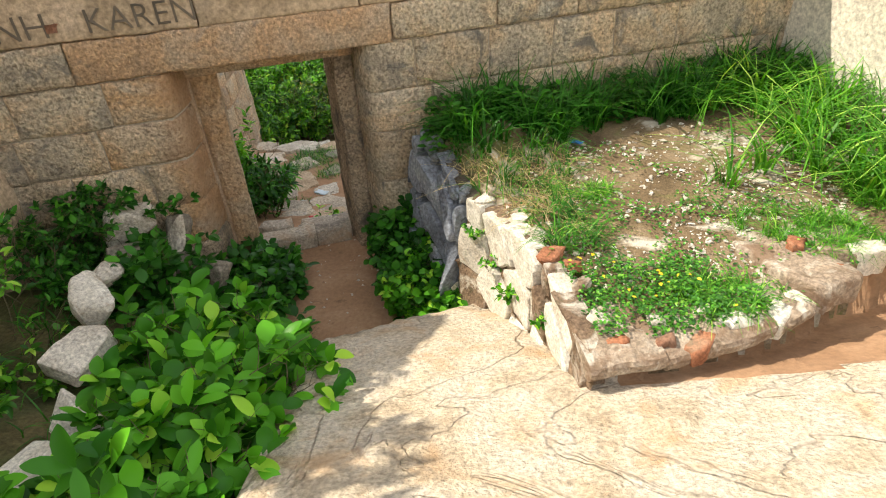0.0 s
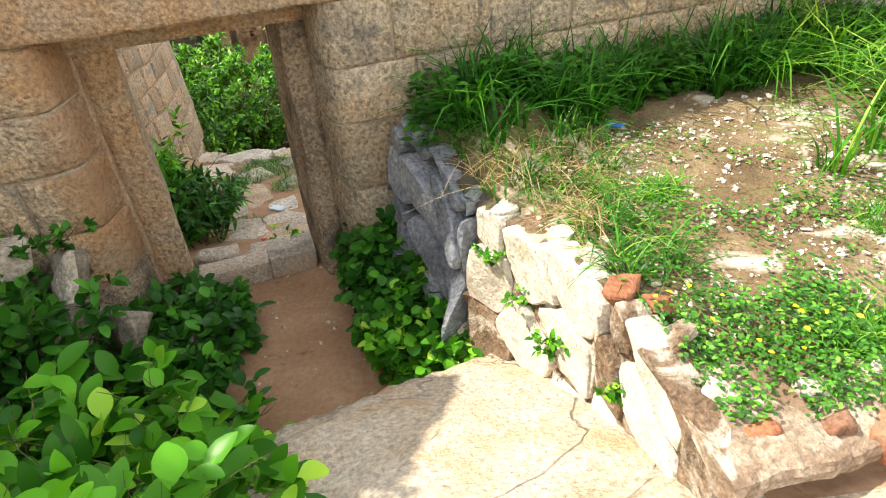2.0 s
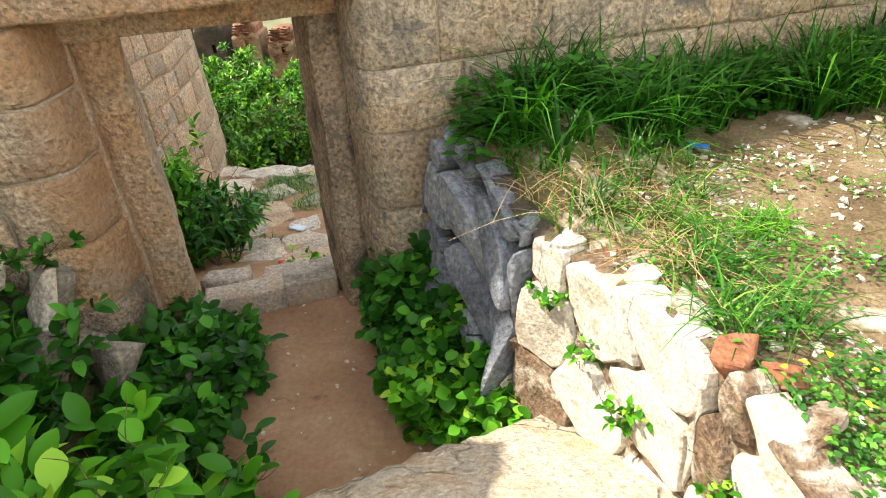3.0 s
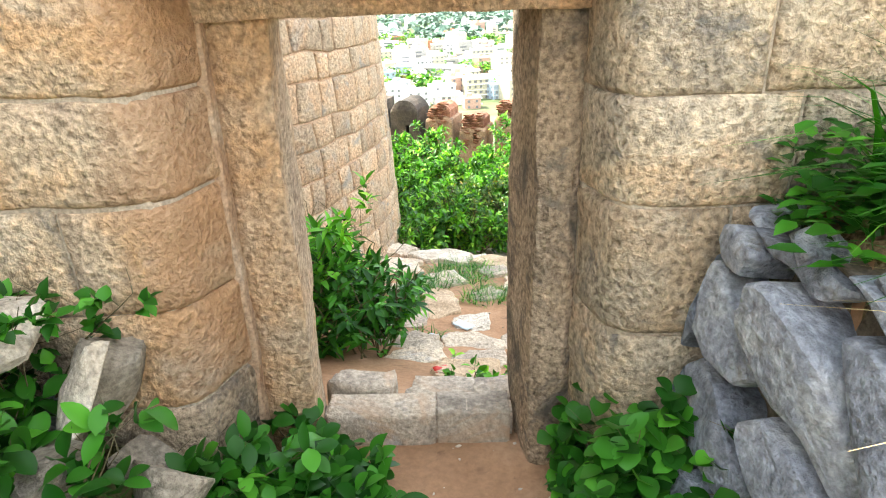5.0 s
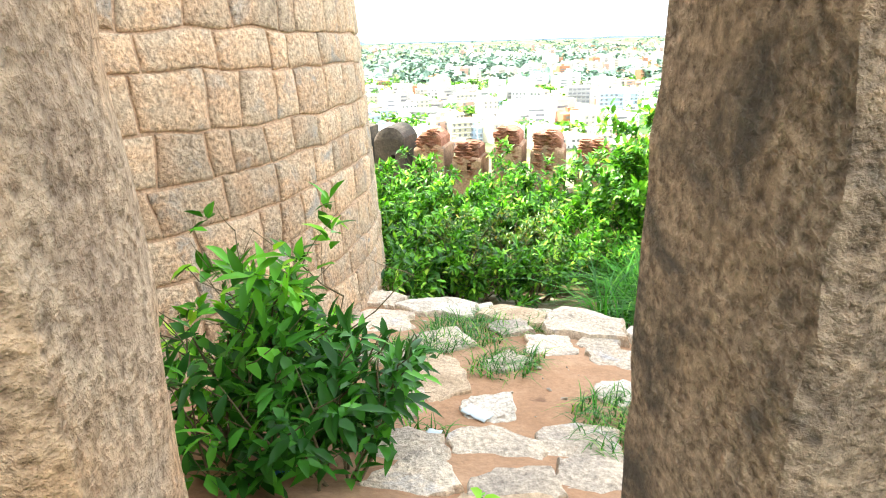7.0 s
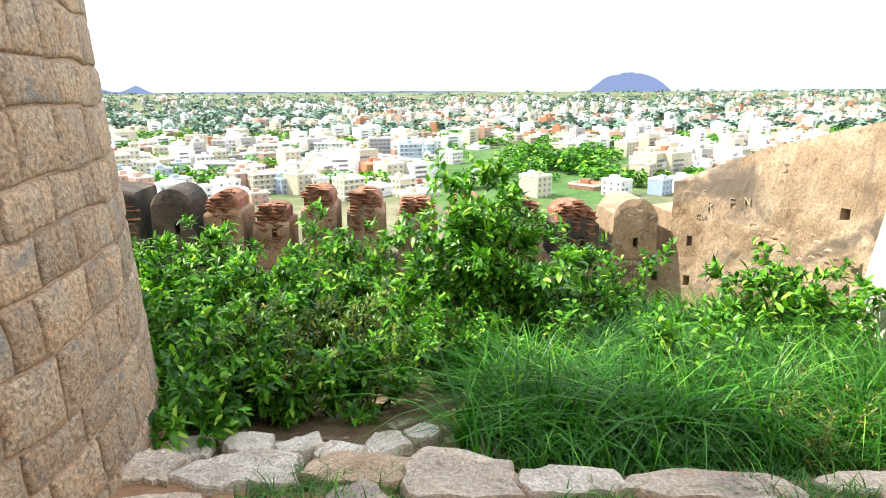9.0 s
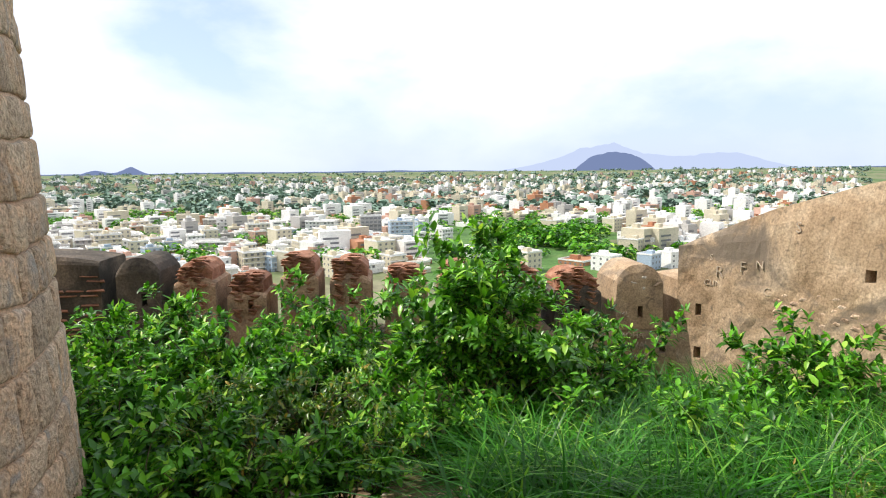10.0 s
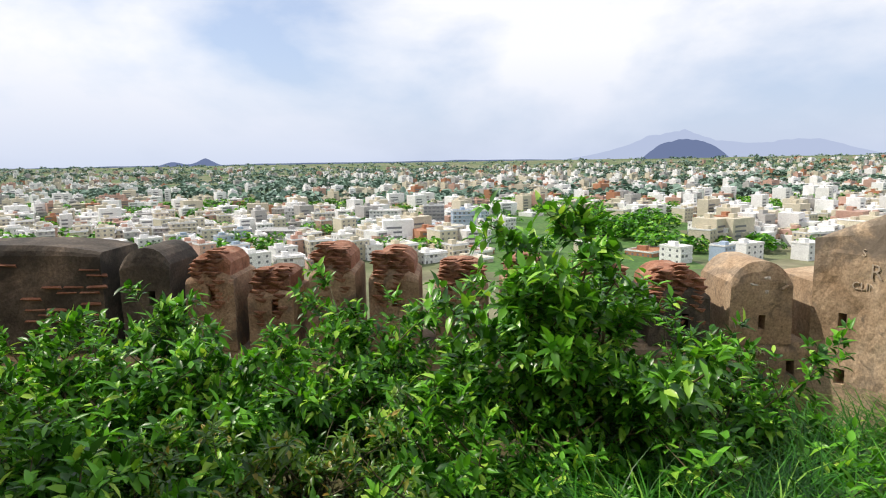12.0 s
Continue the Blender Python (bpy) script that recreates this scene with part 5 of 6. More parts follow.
# small stones and lime crumbs
def crumbs(name, n, area, mats, size, zf, label, seed):
    r = random.Random(seed)
    vs, fs = [], []
    for _ in range(n):
        x, y = r.uniform(area[0], area[1]), r.uniform(area[2], area[3])
        if area[4] and not area[4](x, y):
            continue
        s = size * r.uniform(0.4, 1.6) ** 1.6
        bv, bf = rock(r, (s, s * r.uniform(0.6, 1), s * r.uniform(0.35, 0.7)), 0.3, 1)
        q, z = len(vs), zf(x, y)
        a = r.uniform(0, 6.28)
        vs.extend([(x + p[0] * math.cos(a) - p[1] * math.sin(a), y + p[0] * math.sin(a) + p[1] * math.cos(a), z + p[2] + s * 0.1) for p in bv])
        fs.extend([[i + q for i in ff] for ff in bf])
    ob = new(name, mesh(name, vs, fs, mats))
    return tagged(ob, label, "gravel", kind="stuff")


crumbs("lime_gravel", 1100, (0.3, 2.6, 2.7, 4.5, lambda x, y: inside(PLATFORM, x, y) and nz(x, y, 3, 2.2) > -0.2), PALE_STONE, 0.024, platform_z, "pale lime crumbs scattered on the dry soil", 5)
crumbs("lime_gravel", 1600, (0.8, 2.6, 2.8, 4.3, lambda x, y: inside(PLATFORM, x, y) and nz(x, y, 7, 1.9) > -0.05), WHITE_STONE, 0.014, platform_z, "fine white lime grit strewn over the platform soil", 15)
crumbs("pit_gravel", 70, (-1.2, -0.3, 3.5, 4.9, None), PALE_STONE, 0.014, ground_z, "small pale crumbs on the red soil", 6)
crumbs("terrace_gravel", 160, (-2.8, 2.5, 6.4, 8.8, None), SLAB_STONE, 0.03, ground_z, "small stones on the terrace soil", 7)

# ---- the terrace outside ----
terrace = thing("pavement_terrace", (-1, 7.5, -2.4), "broken stone paving in red soil", "pavement", kind="structure")
terrace.matrix_basis = Matrix.Identity(4)
for x, y, w, d, h, turn in ((-2.28, 8.80, 0.70, 0.36, 0.16, -4), (-1.64, 8.78, 0.64, 0.30, 0.16, -8), (-2.80, 8.86, 0.36, 0.30, 0.16, -5), (-1.04, 8.58, 0.62, 0.46, 0.26, -12), (-0.44, 8.54, 0.56, 0.24, 0.18, -10), (0.34, 8.46, 0.98, 0.24, 0.14, -3), (1.22, 8.44, 0.66, 0.24, 0.10, 0), (1.9, 8.46, 0.5, 0.24, 0.10, 2),
                         (-2.62, 8.30, 0.50, 0.40, 0.10, 20), (-2.05, 8.0, 0.42, 0.34, 0.12, 40), (-1.28, 8.12, 0.36, 0.34, 0.10, 15), (-0.80, 7.98, 0.46, 0.26, 0.12, -12), (-0.40, 8.0, 0.40, 0.34, 0.12, 20),
                         (0.02, 7.92, 0.62, 0.36, 0.10, -12), (0.62, 8.04, 0.26, 0.2, 0.08, 10), (-1.92, 7.42, 0.34, 0.62, 0.12, 24), (-2.1, 7.0, 0.40, 0.34, 0.12, 10), (-1.45, 6.62, 0.46, 0.34, 0.10, -5), (-1.86, 6.42, 0.44, 0.36, 0.10, 12), (-1.02, 6.75, 0.42, 0.36, 0.1, 8), (-1.3, 6.1, 0.4, 0.3, 0.1, 30), (-0.5, 6.9, 0.4, 0.4, 0.1, 0),
                         (-0.2, 7.3, 0.5, 0.4, 0.1, 14), (-1.62, 8.42, 0.34, 0.26, 0.1, 30), (-2.35, 7.62, 0.4, 0.3, 0.1, -20), (-1.55, 7.72, 0.3, 0.24, 0.1, 50), (-0.95, 8.28, 0.3, 0.2, 0.08, 0), (0.5, 8.22, 0.34, 0.2, 0.08, 8), (1.25, 8.05, 0.5, 0.34, 0.1, -15), (-1.55, 7.05, 0.34, 0.3, 0.08, 20), (-0.8, 7.4, 0.4, 0.3, 0.09, -25), (0.5, 7.4, 0.5, 0.36, 0.1, 12), (-1.7, 6.05, 0.36, 0.3, 0.1, 40), (-0.95, 6.35, 0.4, 0.3, 0.1, -10), (-1.3, 5.75, 0.46, 0.32, 0.12, 16)):
    v, f = flagstone(rng, w * 1.1, d * 1.12, h)
    part("paving_stone", mesh("paving_stone", v, f, (SLAB_STONE, SLAB_STONE, TAN_STONE, SLAB_STONE, PALE_STONE, TAN_STONE)[int(abs(x * 7 + y * 3)) % 6]), terrace, matrix=pose(x, y, ground_z(x, y) + (-h * 0.06 if y > 8.4 else -h * 0.24), rng.uniform(-3, 3), rng.uniform(-3, 3), turn))

# a second, lower row of pale stones at the foot of the bushes
for x, y, w, d, turn in ((-2.95, 9.72, 0.5, 0.3, 5), (-2.48, 9.76, 0.42, 0.28, -8), (-2.1, 9.66, 0.36, 0.26, 12), (-1.8, 9.58, 0.4, 0.28, -10), (-1.48, 9.74, 0.38, 0.3, 24), (-1.2, 9.95, 0.3, 0.24, 40)):
    v, f = flagstone(rng, w, d, 0.16)
    part("paving_stone", mesh("paving_stone", v, f, WHITE_STONE), terrace, matrix=pose(x, y, ground_z(x, y) + 0.01, rng.uniform(-5, 5), rng.uniform(-5, 5), turn))

# litter
def wrapper(name, place, size, mat, label, seed):
    r = random.Random(seed)
    n = 7
    vs = [(size[0] * (i / n - 0.5), size[1] * (j / 4 - 0.5), 0.014 * nz(i * 0.8 + seed, j * 0.9, 0) + 0.014) for j in range(5) for i in range(n + 1)]
    vs += [(a, b, c - 0.004) for a, b, c in vs]
    fs, k = [], 5 * (n + 1)
    for j in range(4):
        for i in range(n):
            q = j * (n + 1) + i
            fs += [[q, q + 1, q + n + 2, q + n + 1], [k + q, k + q + n + 1, k + q + n + 2, k + q + 1]]
    rim = list(range(n + 1)) + [j * (n + 1) + n for j in range(1, 5)] + [4 * (n + 1) + i for i in range(n - 1, -1, -1)] + [j * (n + 1) for j in range(3, 0, -1)]
    for a, b in zip(rim, rim[1:] + rim[:1]):
        fs.append([a, k + a, k + b, b])
    ob = new(name, mesh(name, vs, fs, mat, True))
    ob.matrix_basis = pose(*place, r.uniform(-5, 5), r.uniform(-5, 5), r.uniform(0, 180))
    return tagged(ob, label, "litter", "scattered litter")


for name, x, y, w, h, m, label in (("plastic_wrapper", 1.02, 4.24, 0.10, 0.06, BLUE_WRAP, "crumpled blue plastic wrapper on the dry soil"), ("plastic_wrapper", -1.60, 6.98, 0.17, 0.09, PALE_WRAP, "flattened pale blue wrapper on the terrace"),
                                   ("paper_scrap", -1.78, 6.66, 0.11, 0.08, PALE_WRAP, "pale scrap of paper on the terrace"), ("plastic_wrapper", -1.42, 5.72, 0.13, 0.09, RED_WRAP, "crumpled red packet behind the threshold"),
                                   ("plastic_wrapper", -2.25, 5.95, 0.12, 0.10, BLUE_WRAP, "blue and white wrapper under the shrub")):
    wrapper(name, (x, y, ground_z(x, y) + 0.012), (w, h), m, label, int(x * 100) % 97)

# ---- plants of the court ----
rng = random.Random(77)
P = "broad-leaved weeds beside the rock"
for x, y, tall, spread, n in ((-1.25, 1.70, 0.62, 0.40, 300), (-1.32, 2.15, 0.72, 0.42, 380), (-1.14, 2.50, 0.66, 0.34, 330), (-1.42, 2.80, 0.70, 0.42, 340), (-1.15, 3.05, 0.42, 0.32, 240), (-1.50, 3.25, 0.50, 0.4, 260), (-1.42, 1.35, 0.6, 0.4, 230), (-1.62, 2.45, 0.72, 0.4, 260), (-1.72, 3.0, 0.6, 0.4, 260), (-0.98, 1.85, 0.40, 0.24, 150), (-0.96, 2.25, 0.44, 0.26, 170), (-0.98, 2.65, 0.36, 0.24, 150), (-1.02, 1.45, 0.42, 0.26, 150)):
    shrub("broadleaf_plant", (x, y, ground_z(x, y)), "glossy bright green broad-leaved plant beside the rock", "plant", rng, 9, tall, spread, 0.150, 0.080, int(n * 1.0), LEAF_BROAD, P, 0.12, 0.007, whorl=6, foot=0.03, rounded=True)
for x, y, tall in ((-1.58, 3.65, 0.40), (-1.52, 3.95, 0.30), (-1.66, 4.12, 0.32), (-1.50, 4.28, 0.24), (-1.45, 3.45, 0.34), (-1.72, 3.85, 0.36), (-1.45, 4.12, 0.24), (-1.56, 4.22, 0.34), (-1.66, 4.24, 0.40), (-1.78, 4.05, 0.46), (-1.9, 3.55, 0.5), (-2.0, 3.3, 0.45), (-1.85, 3.2, 0.45), (-2.1, 3.6, 0.4)):
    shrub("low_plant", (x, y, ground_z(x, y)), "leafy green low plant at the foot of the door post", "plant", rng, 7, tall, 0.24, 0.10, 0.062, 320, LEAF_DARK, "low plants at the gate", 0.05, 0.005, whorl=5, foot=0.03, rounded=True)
# one kind of plant; from y 3.9 on it takes the darker leaf
for x, y, tall in ((-0.14, 4.20, 0.62), (-0.28, 4.36, 0.62), (-0.04, 3.88, 0.48), (-0.06, 4.34, 0.70), (-0.22, 4.24, 0.50), (-0.20, 3.72, 0.34), (-0.34, 4.12, 0.40), (-0.32, 3.86, 0.26), (-0.02, 4.1, 0.6), (0.0, 3.52, 0.36), (-0.36, 4.5, 0.40), (-0.30, 4.46, 0.52), (-0.16, 3.95, 0.38), (-0.40, 4.30, 0.34), (-0.42, 4.42, 0.42), (-0.30, 4.02, 0.36), (-0.26, 4.16, 0.46)):
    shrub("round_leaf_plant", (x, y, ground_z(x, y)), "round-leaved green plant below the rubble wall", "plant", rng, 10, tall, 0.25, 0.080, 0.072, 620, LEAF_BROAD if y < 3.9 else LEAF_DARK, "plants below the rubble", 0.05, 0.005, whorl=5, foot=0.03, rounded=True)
for x, y in ((-2.1, 3.75), (-2.3, 3.6), (-2.35, 3.1), (-2.3, 2.5), (-2.3, 2.0), (-2.5, 3.4), (-2.25, 1.5), (-2.65, 3.7), (-2.7, 3.2), (-2.7, 2.7), (-2.7, 2.2)):
    shrub("bank_weed", (x, y, ground_z(x, y)), "dark weeds on the bank among boulders", "plant", rng, 5, 0.28 if x > -2.6 else 0.7, 0.30, 0.075, 0.036, 240, LEAF_DARK if y > 2.8 else LEAF_BUSH, "weeds on the bank", 0.02, 0.005)

for s, h in ((1.42, 0.36), (1.70, 0.44), (2.10, 0.30), (1.18, 0.20)):
    p = face_at(s, h, 0.01)
    shrub("joint_weed", tuple(p), "small fresh green weed rooted in the rubble joints", "plant", rng, 4, 0.13, 0.12, 0.045, 0.026, 70, LEAF_BROAD, "weeds in the rubble", 0.0, 0.003, whorl=5, foot=0.0)

for x, y in ((-2.28, 3.93), (-2.48, 3.88), (-2.68, 3.82), (-2.88, 3.74), (-2.58, 3.66)):
    shrub("bank_weed", (x, y, ground_z(x, y)), "dark leafy weeds at the foot of the gate wall", "plant", rng, 7, 0.74, 0.30, 0.07, 0.042, 420, LEAF_DARK, "weeds on the bank", 0.3, 0.005)


def turf(name, spots, tall, wide, lean, mat, label, seed):
    r = random.Random(seed)
    v, f = blades(r, spots, tall, wide, lean)
    return tagged(new(name, mesh(name, v, f, mat, True)), label, "grass", kind="stuff")


def scatter(n, box, test, zf, seed):
    r = random.Random(seed)
    out = []
    while len(out) < n:
        x, y = r.uniform(box[0], box[1]), r.uniform(box[2], box[3])
        if test(x, y, r):
            out.append((x, y, zf(x, y) - 0.01))
    return out


def clumpy(x, y, s, cut):
    return nz(x, y, 11, s) > cut


def wall_strip(x, y, r):
    u, v = to_wall(x, y)
    return -0.58 < v < -0.03 and 0.50 < u < 3.6 and r.random() < 0.25 + 1.0 * (nz(x, y, 2, 3) + 0.35)


def tufted(centres, per, radius, zf, seed):
    r = random.Random(seed)
    out = []
    for cx, cy, _ in centres:
        for _ in range(per):
            a, d = r.uniform(0, 6.28), radius * r.random() ** 0.7
            x, y = cx + math.cos(a) * d, cy + math.sin(a) * d
            out.append((x, y, zf(x, y) - 0.01, a))
    return out


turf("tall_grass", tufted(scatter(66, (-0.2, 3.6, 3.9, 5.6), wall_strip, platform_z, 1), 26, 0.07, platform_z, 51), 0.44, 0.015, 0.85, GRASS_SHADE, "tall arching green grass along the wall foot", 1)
turf("tall_grass", tufted(scatter(46, (1.9, 3.3, 3.2, 5.0), lambda x, y, r: inside(PLATFORM, x, y) and to_wall(x, y)[1] < -0.1 and clumpy(x, y, 1.5, -0.25), platform_z, 2), 24, 0.08, platform_z, 52), 0.52, 0.016, 1.25, GRASS_BRIGHT, "tall grass by the sunlit wall, its green brightened for sun", 2)
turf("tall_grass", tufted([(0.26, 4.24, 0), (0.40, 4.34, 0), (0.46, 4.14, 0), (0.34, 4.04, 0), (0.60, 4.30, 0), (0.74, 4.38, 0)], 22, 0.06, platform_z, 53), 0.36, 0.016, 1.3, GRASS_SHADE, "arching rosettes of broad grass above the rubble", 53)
turf("edge_grass", tufted(scatter(60, (0.1, 1.0, 2.9, 4.3), lambda x, y, r: inside(PLATFORM, x, y) and x < 1.25 - 0.2 * (y - 2.9) and clumpy(x, y, 3, -0.1), platform_z, 3), 14, 0.07, platform_z, 54), 0.17, 0.007, 1.3, GRASS, "fine grass on the rubble edge", 3)
turf("dry_stalks", scatter(420, (0.15, 0.85, 3.2, 4.0), lambda x, y, r: inside(PLATFORM, x, y) and nz(x, y, 8, 4) > -0.1, platform_z, 4), 0.13, 0.0035, 2.4, DRY_GRASS, "dry straw on the rubble edge", 4)
turf("short_grass", scatter(2600, (0.6, 3.0, 2.4, 3.7), lambda x, y, r: inside(PLATFORM, x, y) and clumpy(x, y, 1.8, 0.02) and clumpy(x, y, 6.0, -0.1), platform_z, 5), 0.12, 0.006, 1.2, GRASS_BRIGHT, "short grass on the platform", 5)
turf("bank_grass", scatter(500, (-2.6, -1.75, 1.0, 3.9), lambda x, y, r: clumpy(x, y, 2, -0.1), ground_z, 6), 0.17, 0.008, 1.2, GRASS, "grass between boulders on the bank", 6)
turf("pavement_grass", scatter(7600, (-2.4, 2.2, 6.7, 8.95), lambda x, y, r: clumpy(x, y, 1.7, 0.06), ground_z, 7), 0.12, 0.007, 1.3, GRASS, "short grass between paving stones", 7)


def creeper(name, area, n, mat, leaf, zf, label, seed, lift=0.05):
    r = random.Random(seed)
    P_, D_, U_, L_, W_ = [], [], [], [], []
    while len(P_) < n:
        x, y = r.uniform(area[0], area[1]), r.uniform(area[2], area[3])
        if area[4](x, y):
            t = r.uniform(0, 6.28)
            P_.append((x, y, zf(x, y) + lift * r.random() ** 1.5 + 0.006)), D_.append((math.cos(t), math.sin(t), r.uniform(-0.1, 0.5)))
            U_.append((r.gauss(0, 0.2), r.gauss(0, 0.2), 1)), L_.append(leaf * r.uniform(0.6, 1.3)), W_.append(leaf * r.uniform(0.4, 0.8))
    v, f = leaves(P_, D_, U_, L_, W_, 0.15)
    return tagged(new(name, mesh(name, v, f, mat, True)), label, "ground cover", kind="stuff")


mound = lambda x, y: inside(PLATFORM, x, y) and 1.5 * nz(x, y, 21, 3.1) + 0.8 - 1.1 * math.hypot((x - 1.12) / 0.8, (y - 2.72) / 0.34) > 0
creeper("creeping_plant", (0.5, 2.1, 2.3, 3.3, mound), 2600, LEAF_CREEP, 0.025, platform_z, "low green creeper on the platform edge", 8, 0.10)
creeper("creeping_plant", (0.3, 3.2, 2.6, 4.9, lambda x, y: inside(PLATFORM, x, y) and nz(x, y, 5, 1.6) > 0.16), 1300, LEAF_CREEP, 0.024, platform_z, "sparse green creeper on dry soil", 9, 0.05)
creeper("creeping_plant", (0.5, 2.3, 2.3, 3.5, lambda x, y: inside(PLATFORM, x, y) and nz(x, y, 31, 4.0) > 0.0), 1500, LEAF_CREEP, 0.026, platform_z, "low ragged green weeds on the platform", 18, 0.08)
creeper("yellow_flowers", (0.5, 2.0, 2.3, 3.2, mound), 16, FLOWER, 0.03, lambda x, y: platform_z(x, y) + 0.085, "tiny yellow flowers in the creeper", 10, 0.02)
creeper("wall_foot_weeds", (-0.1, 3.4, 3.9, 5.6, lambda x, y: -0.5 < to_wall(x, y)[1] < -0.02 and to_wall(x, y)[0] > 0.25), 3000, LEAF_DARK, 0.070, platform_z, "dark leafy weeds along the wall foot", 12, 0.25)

# ---- plants outside ----
rng = random.Random(101)
# the low shrubs take the darker leaf, the tall ones the brighter
for x, y, tall, spread, n in ((-2.26, 6.28, 1.02, 0.38, 520), (-2.50, 6.15, 0.92, 0.38, 400), (-2.0, 5.95, 0.60, 0.36, 480), (-2.3, 5.8, 0.6, 0.4, 420), (-2.06, 6.42, 0.72, 0.34, 320), (-2.44, 6.5, 0.8, 0.36, 320)):
    shrub("door_shrub", (x, y, ground_z(x, y)), "leafy green shrub growing just outside the doorway", "shrub", rng, 7, tall, spread, 0.125, 0.042, n, LEAF_BROAD if tall > 0.9 else LEAF_DARK, "shrubs outside the door", 0.05, 0.009, whorl=7)
for x, y in ((-1.25, 5.6), (-0.95, 5.72), (-1.1, 5.62)):
    shrub("step_weed", (x, y, ground_z(x, y)), "small round-leaved weed behind the threshold", "plant", rng, 4, 0.12, 0.14, 0.06, 0.045, 40, LEAF_BROAD, "weeds behind the threshold", 0.0, 0.004, whorl=4, foot=0.0)

tree = shrub("young_tree", (-0.22, 12.85, ground_z(-0.22, 12.85)), "young bright green tree growing before the parapet", "tree", rng, 15, 2.10, 0.52, 0.150, 0.064, 8600, LEAF_TREE, "", 0.18, 0.028, whorl=7, foot=0.1)
for x, y, tall, spread, n in ((-4.3, 12.3, 1.25, 0.95, 2800), (-3.4, 12.9, 1.40, 0.95, 3200), (-2.5, 12.7, 1.42, 0.95, 3200), (-3.7, 11.6, 1.0, 0.8, 2400), (-2.0, 13.4, 1.75, 0.6, 2200), (-1.25, 12.9, 1.15, 0.8, 2400), (-3.3, 10.9, 0.75, 0.65, 1600), (-5.2, 13.2, 1.3, 0.9, 1900),
                              (2.15, 13.5, 0.62, 0.5, 800), (0.70, 13.0, 1.35, 0.7, 2200), (1.35, 13.3, 0.95, 0.6, 1400), (-0.75, 12.0, 0.95, 0.6, 1500), (-2.5, 10.45, 0.62, 0.55, 1300), (-3.1, 10.15, 0.6, 0.5, 1100), (-1.75, 10.8, 0.62, 0.5, 1200), (-2.9, 11.6, 1.05, 0.7, 1800), (-3.9, 10.7, 0.8, 0.6, 1200)):
    shrub("bush", (x, y, ground_z(x, y)), "dense green bush before the parapet", "bush", rng, 10, tall, spread, 0.122, 0.046, int(n * 1.6), LEAF_BUSH, "bushes before the parapet", 0.1, 0.016, whorl=7, foot=0.15)
for x, y, tall, n in ((-2.3, 11.5, 1.05, 2900), (-1.6, 11.6, 0.85, 1900), (-2.8, 11.1, 0.75, 1500)):
    shrub("feathery_bush", (x, y, ground_z(x, y)), "small-leaved bush with rusty brown tips", "bush", rng, 9, tall, 0.7, 0.075, 0.026, n, LEAF_RED, "bushes with rusty tips", 0.15, 0.012, whorl=9, foot=0.12)
for x, y, tall, n in ((2.9, 12.3, 1.25, 1500), (3.35, 11.7, 1.15, 1200), (3.6, 12.6, 1.15, 900), (2.5, 12.0, 0.9, 900)):
    shrub("wall_shrub", (x, y, ground_z(x, y)), "light green compound-leaved shrub against the high wall", "shrub", rng, 7, tall, 0.6, 0.15, 0.06, n, LEAF_BUSH, "shrubs at the high wall", 0.15, 0.012)

turf("slope_grass", tufted(scatter(460, (-0.9, 4.2, 9.7, 13.6), lambda x, y, r: x > -1.0 + 0.22 * (y - 9.2) + 0.2 * nz(x, y, 0, 2), ground_z, 41), 34, 0.09, ground_z, 42), 0.80, 0.019, 1.15, GRASS, "arching clumps of long grass below the terrace", 41)
turf("slope_grass", tufted(scatter(190, (-0.4, 4.0, 9.5, 12.5), lambda x, y, r: x > -0.8 + 0.22 * (y - 9.2), ground_z, 45), 20, 0.08, ground_z, 46), 0.66, 0.024, 1.1, GRASS_LUSH, "broad-bladed arching grass clumps on the slope", 45)
turf("slope_grass", scatter(1700, (-0.9, 4.2, 9.2, 13.4), lambda x, y, r: x > -1.0 + 0.25 * (y - 9.2) + 0.2 * nz(x, y, 0, 2) and clumpy(x, y, 1.2, -0.4), ground_z, 31), 0.55, 0.018, 1.2, GRASS_LUSH, "tall arching grass below the terrace", 31)
# the shade along the terrace edge is coloured into these blades
turf("slope_grass", scatter(3400, (-0.6, 3.8, 9.05, 10.3), lambda x, y, r: x > -0.8 + 0.3 * nz(x, y, 0, 2), ground_z, 32), 0.34, 0.014, 0.9, GRASS_SHADE, "fine grass at the terrace edge, its green darkened for shade", 32)
for x, y, tall, n in ((1.15, 10.9, 0.85, 420), (1.9, 11.3, 0.8, 420), (2.4, 10.6, 0.6, 300), (0.5, 11.6, 0.9, 420), (1.6, 12.2, 0.8, 360), (2.9, 11.2, 0.75, 300)):
    shrub("slope_weed", (x, y, ground_z(x, y)), "leafy green weed standing in the long grass", "plant", rng, 6, tall, 0.3, 0.13, 0.05, n, LEAF_BUSH, "weeds on the grass slope", 0.2, 0.008, whorl=6)
shrub("dry_weed", (1.55, 9.35, ground_z(1.55, 9.35)), "brownish feathery weed in the grass", "plant", rng, 7, 0.6, 0.3, 0.06, 0.012, 700, LEAF_RED, "", 0.1, 0.006, whorl=9)

